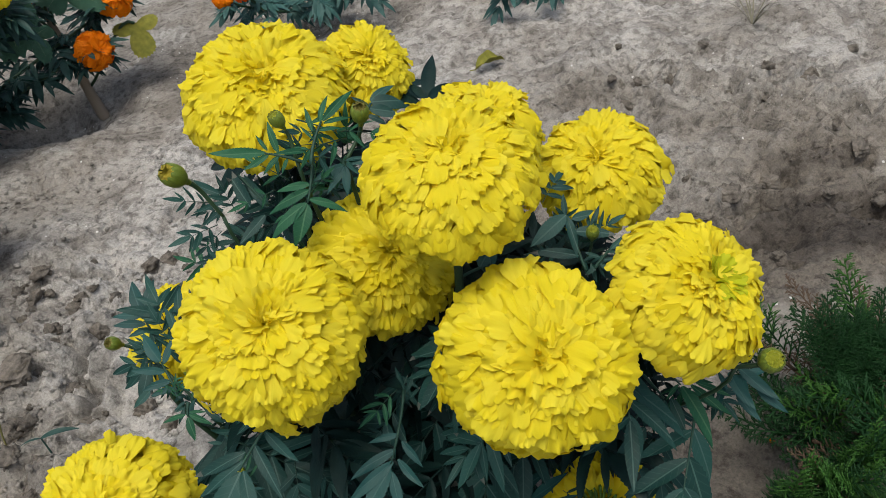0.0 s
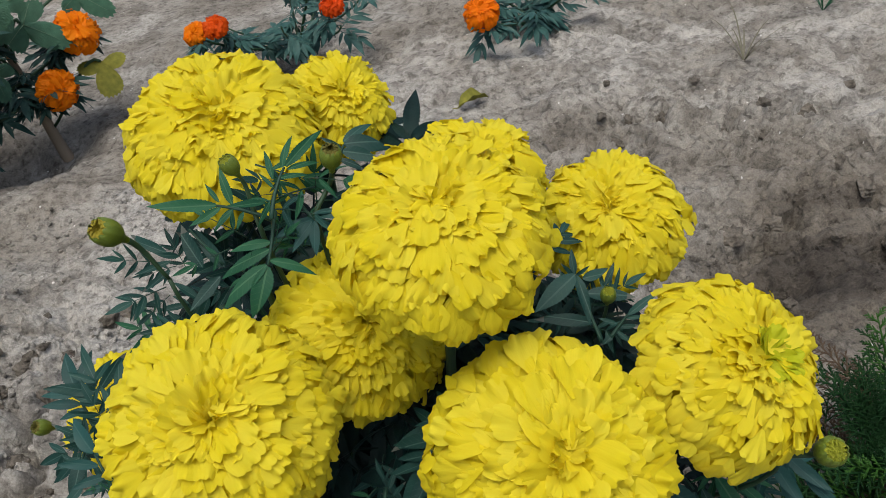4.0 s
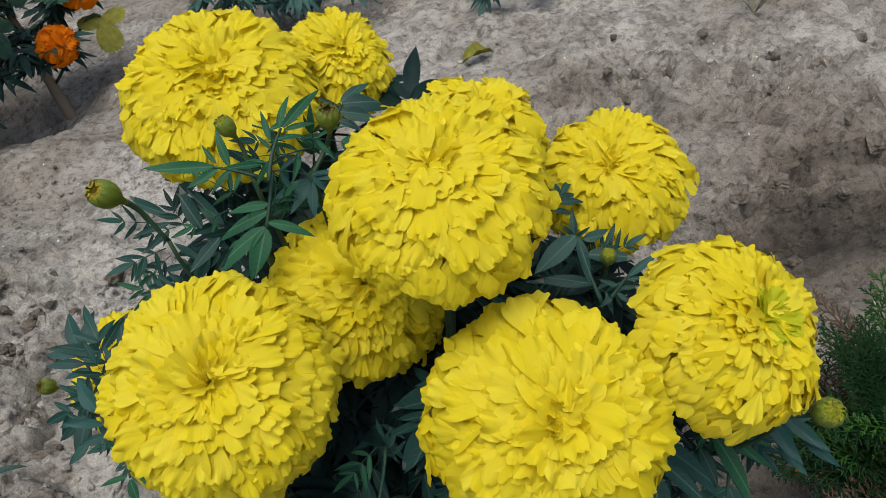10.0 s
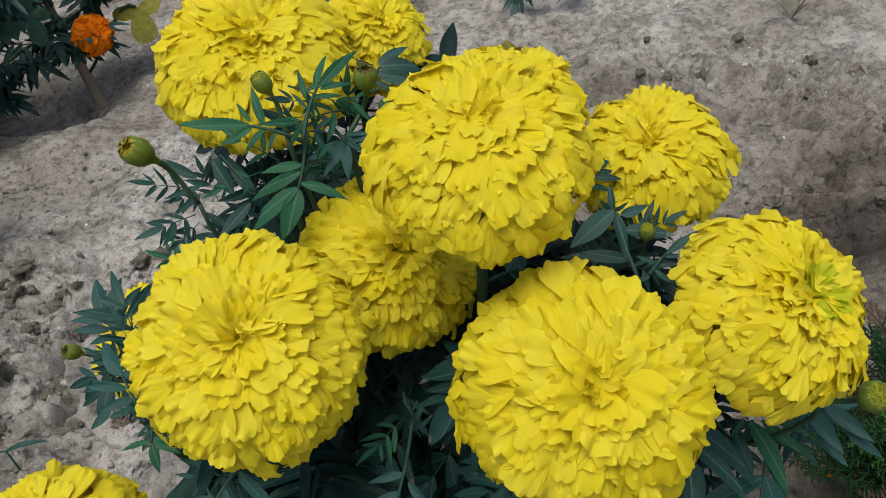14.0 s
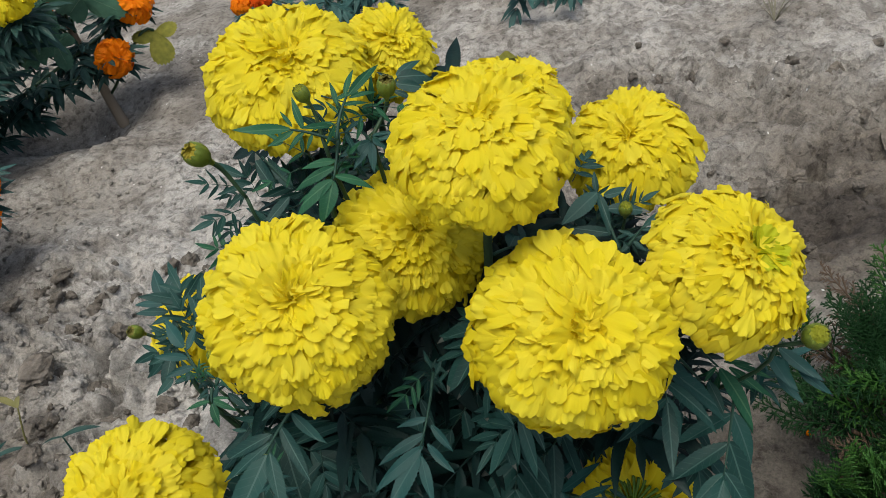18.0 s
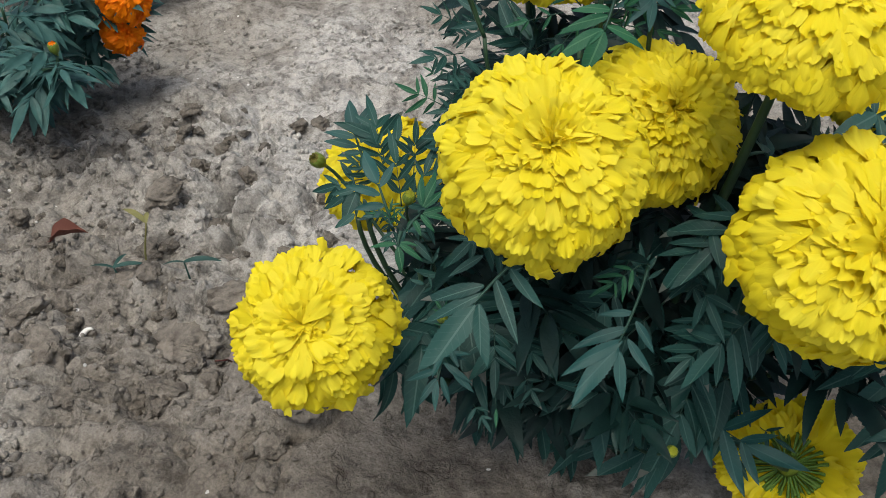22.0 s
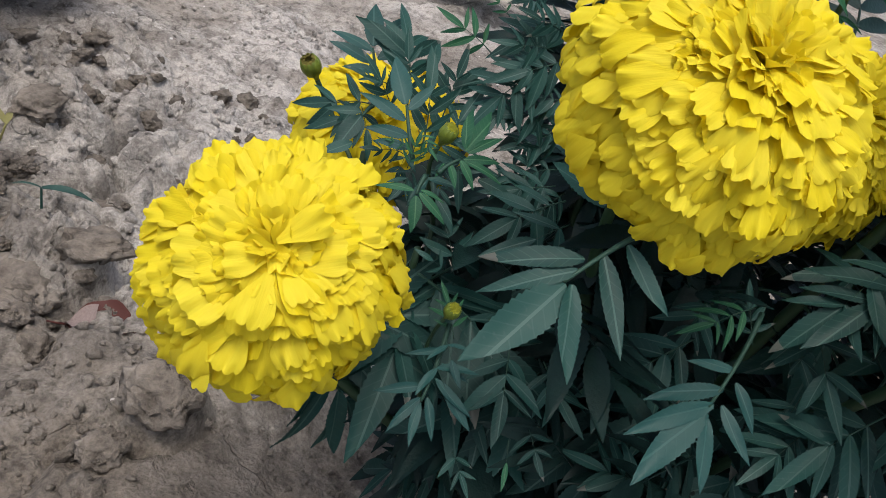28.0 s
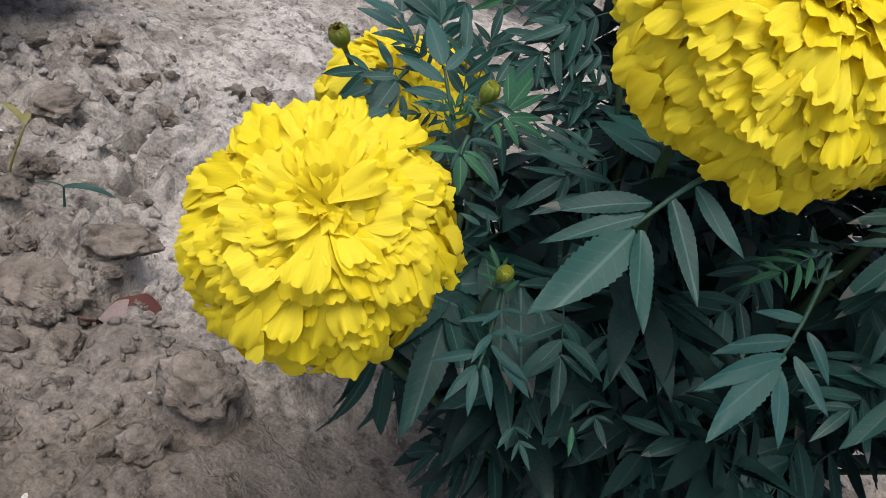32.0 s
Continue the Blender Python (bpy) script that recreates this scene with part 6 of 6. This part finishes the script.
for k in range(150):
    x, y = RNG.uniform(-0.62, -0.22), RNG.uniform(0.28, 0.98)
    if x > -0.26 + 0.18 * (y - 0.5) + 0.05:
        continue
    lay("dirt_clod", CLODS, x, y, RNG.choice((0.004, 0.005, 0.006, 0.007, 0.009, 0.012)), k, "crumbly grey-brown clod of dry soil", "clod", "clods of soil", 0.45)
# the larger lumps, half sunk
BIG_CLODS = ((-0.448, 0.504, 0.022), (-0.412, 0.454, 0.011), (-0.372, 0.469, 0.015), (-0.347, 0.456, 0.012), (-0.311, 0.477, 0.016), (-0.333, 0.517, 0.028),
             (-0.494, 0.567, 0.014), (-0.487, 0.534, 0.015), (-0.416, 0.607, 0.021), (-0.392, 0.602, 0.014), (-0.248, 0.400, 0.012), (-0.401, 0.702, 0.018),
             (-0.431, 0.788, 0.011), (-0.434, 0.948, 0.012), (-0.500, 0.826, 0.014), (-0.565, 0.842, 0.012), (-0.351, 0.691, 0.011), (-0.323, 0.654, 0.014),
             (-0.230, 0.433, 0.022), (-0.300, 0.555, 0.018), (-0.364, 0.590, 0.020), (-0.245, 0.372, 0.010))
for k, (x, y, size) in enumerate(BIG_CLODS):
    lay("dirt_clod", CLODS, x, y, size, k + 3, "large crumbly clod half sunk in broken soil", "clod", "clods of soil", 0.50)

# low lumps at the rim of the holes in the trodden soil
for k, (x, y, w) in enumerate(PITS):
    side = -0.5 if k % 2 else 0.55
    lay("dirt_clod", CLODS, x + side * w, y + 0.75 * w, w * (0.50 + 0.08 * (k % 3)), k, "low crumbly clod at the rim of a hole", "clod", "clods of soil", 0.62)



def crumbs():
    """Fine crumbs strewn over the soil, thickest where it is broken."""
    bits = [lump_mesh("bit", SOIL, 60 + k, 0.6, 0.7, 2, 1.0) for k in range(4)]
    tmpl = [([v.co.copy() for v in me.vertices], [tuple(p.vertices) for p in me.polygons]) for me in bits]
    r = random.Random(5)
    verts, faces = [], []
    n = 0
    while n < 5000:
        x, y = r.uniform(-0.66, 0.62), r.uniform(0.28, 1.30)
        if y > 0.9 and r.random() < 0.6:
            continue
        broken = x < -0.24 + 0.18 * (y - 0.5)
        if not broken and r.random() < 0.62 + 0.8 * noise.noise((x * 6, y * 6, 2.0)):
            continue
        n += 1
        s = r.choice((0.0012, 0.0016, 0.002, 0.0025, 0.0035)) * (1.35 if broken else 0.8)
        vs, fs = tmpl[n % 4]
        turn = Euler((r.uniform(0, 6.28), r.uniform(0, 6.28), r.uniform(0, 6.28))).to_matrix() * s
        at = Vector((x, y, ground_height(x, y) + 0.25 * s))
        o = len(verts)
        verts.extend(at + turn @ v for v in vs)
        faces.extend(tuple(i + o for i in f) for f in fs)
    me = mesh_of("soil_crumbs", verts, faces, SOIL)
    me.attributes.new("crust_and_shade", "FLOAT", "POINT").data.foreach_set("value", [0.02 + crust_and_shade(v.x, v.y) for v in verts])
    tagged(new("soil_crumbs", me), "fine grey-brown crumbs strewn over the dry soil", "soil crumbs", kind="stuff")


crumbs()
for k in range(24):
    x, y = RNG.uniform(-0.6, 0.75), RNG.uniform(0.35, 1.6)
    lay("pebble", PEBBLES, x, y, RNG.uniform(0.0014, 0.0028), k, "small pale stone on the soil", "stone", "pale stones", 0.2)


def fallen_leaf(x, y, z, turn, size, mat, label, curl, wide=0.42, back=None):
    ob = tagged(new("fallen_leaf"), label, "leaf", "fallen leaves")
    ob.matrix_basis = pose(x, y, ground_height(x, y) + z, 4, 5, turn) @ Matrix.Scale(size, 4)

    def strip(v0, v1, width, lift):
        verts, n = [], 14
        for j in range(n + 1):
            v = v0 + (v1 - v0) * j / n
            w = 0.5 * width * (math.sin(math.pi * min(1.0, v) ** 0.85) ** 0.8 + 0.02)
            for u in (-1, -0.5, 0, 0.5, 1):
                verts.append((w * u, v, lift + curl * (u * u * w * 2.2) + 0.25 * curl * math.sin(math.pi * v) + 0.03 * math.sin(7 * v + 2 * u) + 0.035 * math.sin(15 * v - 5 * u) * abs(u)))
        return verts, [(j * 5 + i, j * 5 + i + 1, j * 5 + i + 6, j * 5 + i + 5) for j in range(n) for i in range(4)]

    v, f = strip(0.0, 1.0, wide, 0.0)
    put("blade", mesh_of("leaf_blade", v, f, mat), ob)
    v, f = tube_data([Vector((0, 0.02, 0.02)), Vector((0.02, -0.10, 0.05)), Vector((0.05, -0.20, 0.10))], [0.018, 0.014, 0.012], 6)
    put("stalk", mesh_of("leaf_stalk", v, f, mat), ob)
    if back:
        v, f = strip(0.02, 0.36, 0.8 * wide, 0.035)
        put("folded_underside", mesh_of("folded_underside", v, f, back), ob, label="pale grey-pink folded underside")
    return ob


fallen_leaf(0.235, 1.255, 0.006, -80, 0.055, SALLOW, "curled yellow leaf fallen on the soil", 0.5)
fallen_leaf(-0.505, 0.660, 0.008, -75, 0.036, RUST, "rust-red dry leaf on the crumbled soil", 0.7)
fallen_leaf(-0.302, 0.500, 0.005, -84, 0.047, MAROON, "red-brown dry leaf between clods", 0.25, 0.60, DRY_BACK)


def shell_scrap(x, y):
    """A curved scrap of white snail shell."""
    pts = [Vector((0.006 * math.cos(a), 0.006 * math.sin(a), 0.0015 * math.sin(2 * a))) for a in [0.5 + 4.2 * k / 11 for k in range(12)]]
    v, f = tube_data(pts, [0.0006 + 0.0022 * math.sin(math.pi * (k + 0.5) / 12) for k in range(12)], 8)
    ob = tagged(new("shell_scrap", mesh_of("shell_scrap", v, f, SHELL)), "curved white scrap of snail shell on the soil", "shell")
    ob.matrix_basis = pose(x, y, ground_height(x, y) + 0.003, 20, 0, 40)


shell_scrap(-0.434, 0.544)


def weed(x, y, seed, mat, label, blades, size):
    """A tuft of thin blades."""
    r = random.Random(seed)
    ob = tagged(new("weed"), label, "weed", "weeds in the soil")
    ob.location = (x, y, ground_height(x, y) - 0.002)
    for k in range(blades):
        a = r.uniform(0, 6.28)
        ln = size * r.uniform(0.6, 1.2)
        verts = []
        for j in range(6):
            v = j / 5
            out = ln * v * 0.62
            h = ln * (0.95 * v - 0.45 * v * v)
            w = 0.0010 * math.sin(math.pi * (0.15 + 0.83 * v)) + 0.0002
            verts.append((out * math.cos(a) - w * math.sin(a), out * math.sin(a) + w * math.cos(a), h))
            verts.append((out * math.cos(a) + w * math.sin(a), out * math.sin(a) - w * math.cos(a), h))
        put("blade", mesh_of("blade", verts, [(2 * j, 2 * j + 1, 2 * j + 3, 2 * j + 2) for j in range(5)], mat), ob)
    return ob


def seedling(x, y, rise, lean, blades, mat, label):
    """A grass seedling: one bent stalk and a few long blades, each with its angle, length and half-width."""
    ob = tagged(new("grass_seedling"), label, "seedling", "weeds in the soil")
    ob.location = (x, y, ground_height(x, y) - 0.002)
    top = Vector((lean, 0.1 * rise, rise))
    v, f = tube_data(bezier(Vector((0, 0, 0)), Vector((0, 0, rise * 0.4)), top * 0.7, top, 6), [0.0011, 0.0010, 0.0010, 0.0009, 0.0009, 0.0008, 0.0008][:7], 6)
    put("stalk", mesh_of("stalk", v, f, mat), ob)
    for turn, length, half in blades:
        a = radians(turn)
        side = Vector((-math.sin(a), math.cos(a), 0.3))
        verts = []
        for j in range(9):
            t = j / 8
            mid = top + Vector((math.cos(a) * length * t, math.sin(a) * length * t, length * (0.35 * t - 0.42 * t * t)))
            w = half * math.sin(math.pi * (0.12 + 0.87 * t)) ** 0.8 + 0.0001
            verts += [mid - side * w + Vector((0, 0, 0.25 * w)), mid, mid + side * w + Vector((0, 0, 0.25 * w))]
        put("blade", mesh_of("blade", verts, [(3 * j + i, 3 * j + i + 1, 3 * j + i + 4, 3 * j + i + 3) for j in range(8) for i in range(2)], mat), ob)
    return ob


seedling(-0.356, 0.603, 0.026, -0.002, ((4, 0.034, 0.0026), (186, 0.020, 0.0020)), SHADE_LEAF, "small green grass seedling in broken soil")
seedling(-0.425, 0.612, 0.016, -0.003, ((10, 0.030, 0.0022), (170, 0.026, 0.0022), (75, 0.022, 0.0016)), SHADE_LEAF, "small green grass seedling with spread blades")
seedling(-0.403, 0.627, 0.052, 0.010, ((140, 0.040, 0.0038), (100, 0.018, 0.0020)), SALLOW_BLADE, "yellowing grass seedling with one broad blade")
weed(0.690, 1.165, 4, STRAW, "dry grass tuft on the trodden soil", 13, 0.12)
weed(0.930, 1.300, 5, YOUNG, "low green weed at the far edge", 18, 0.08)
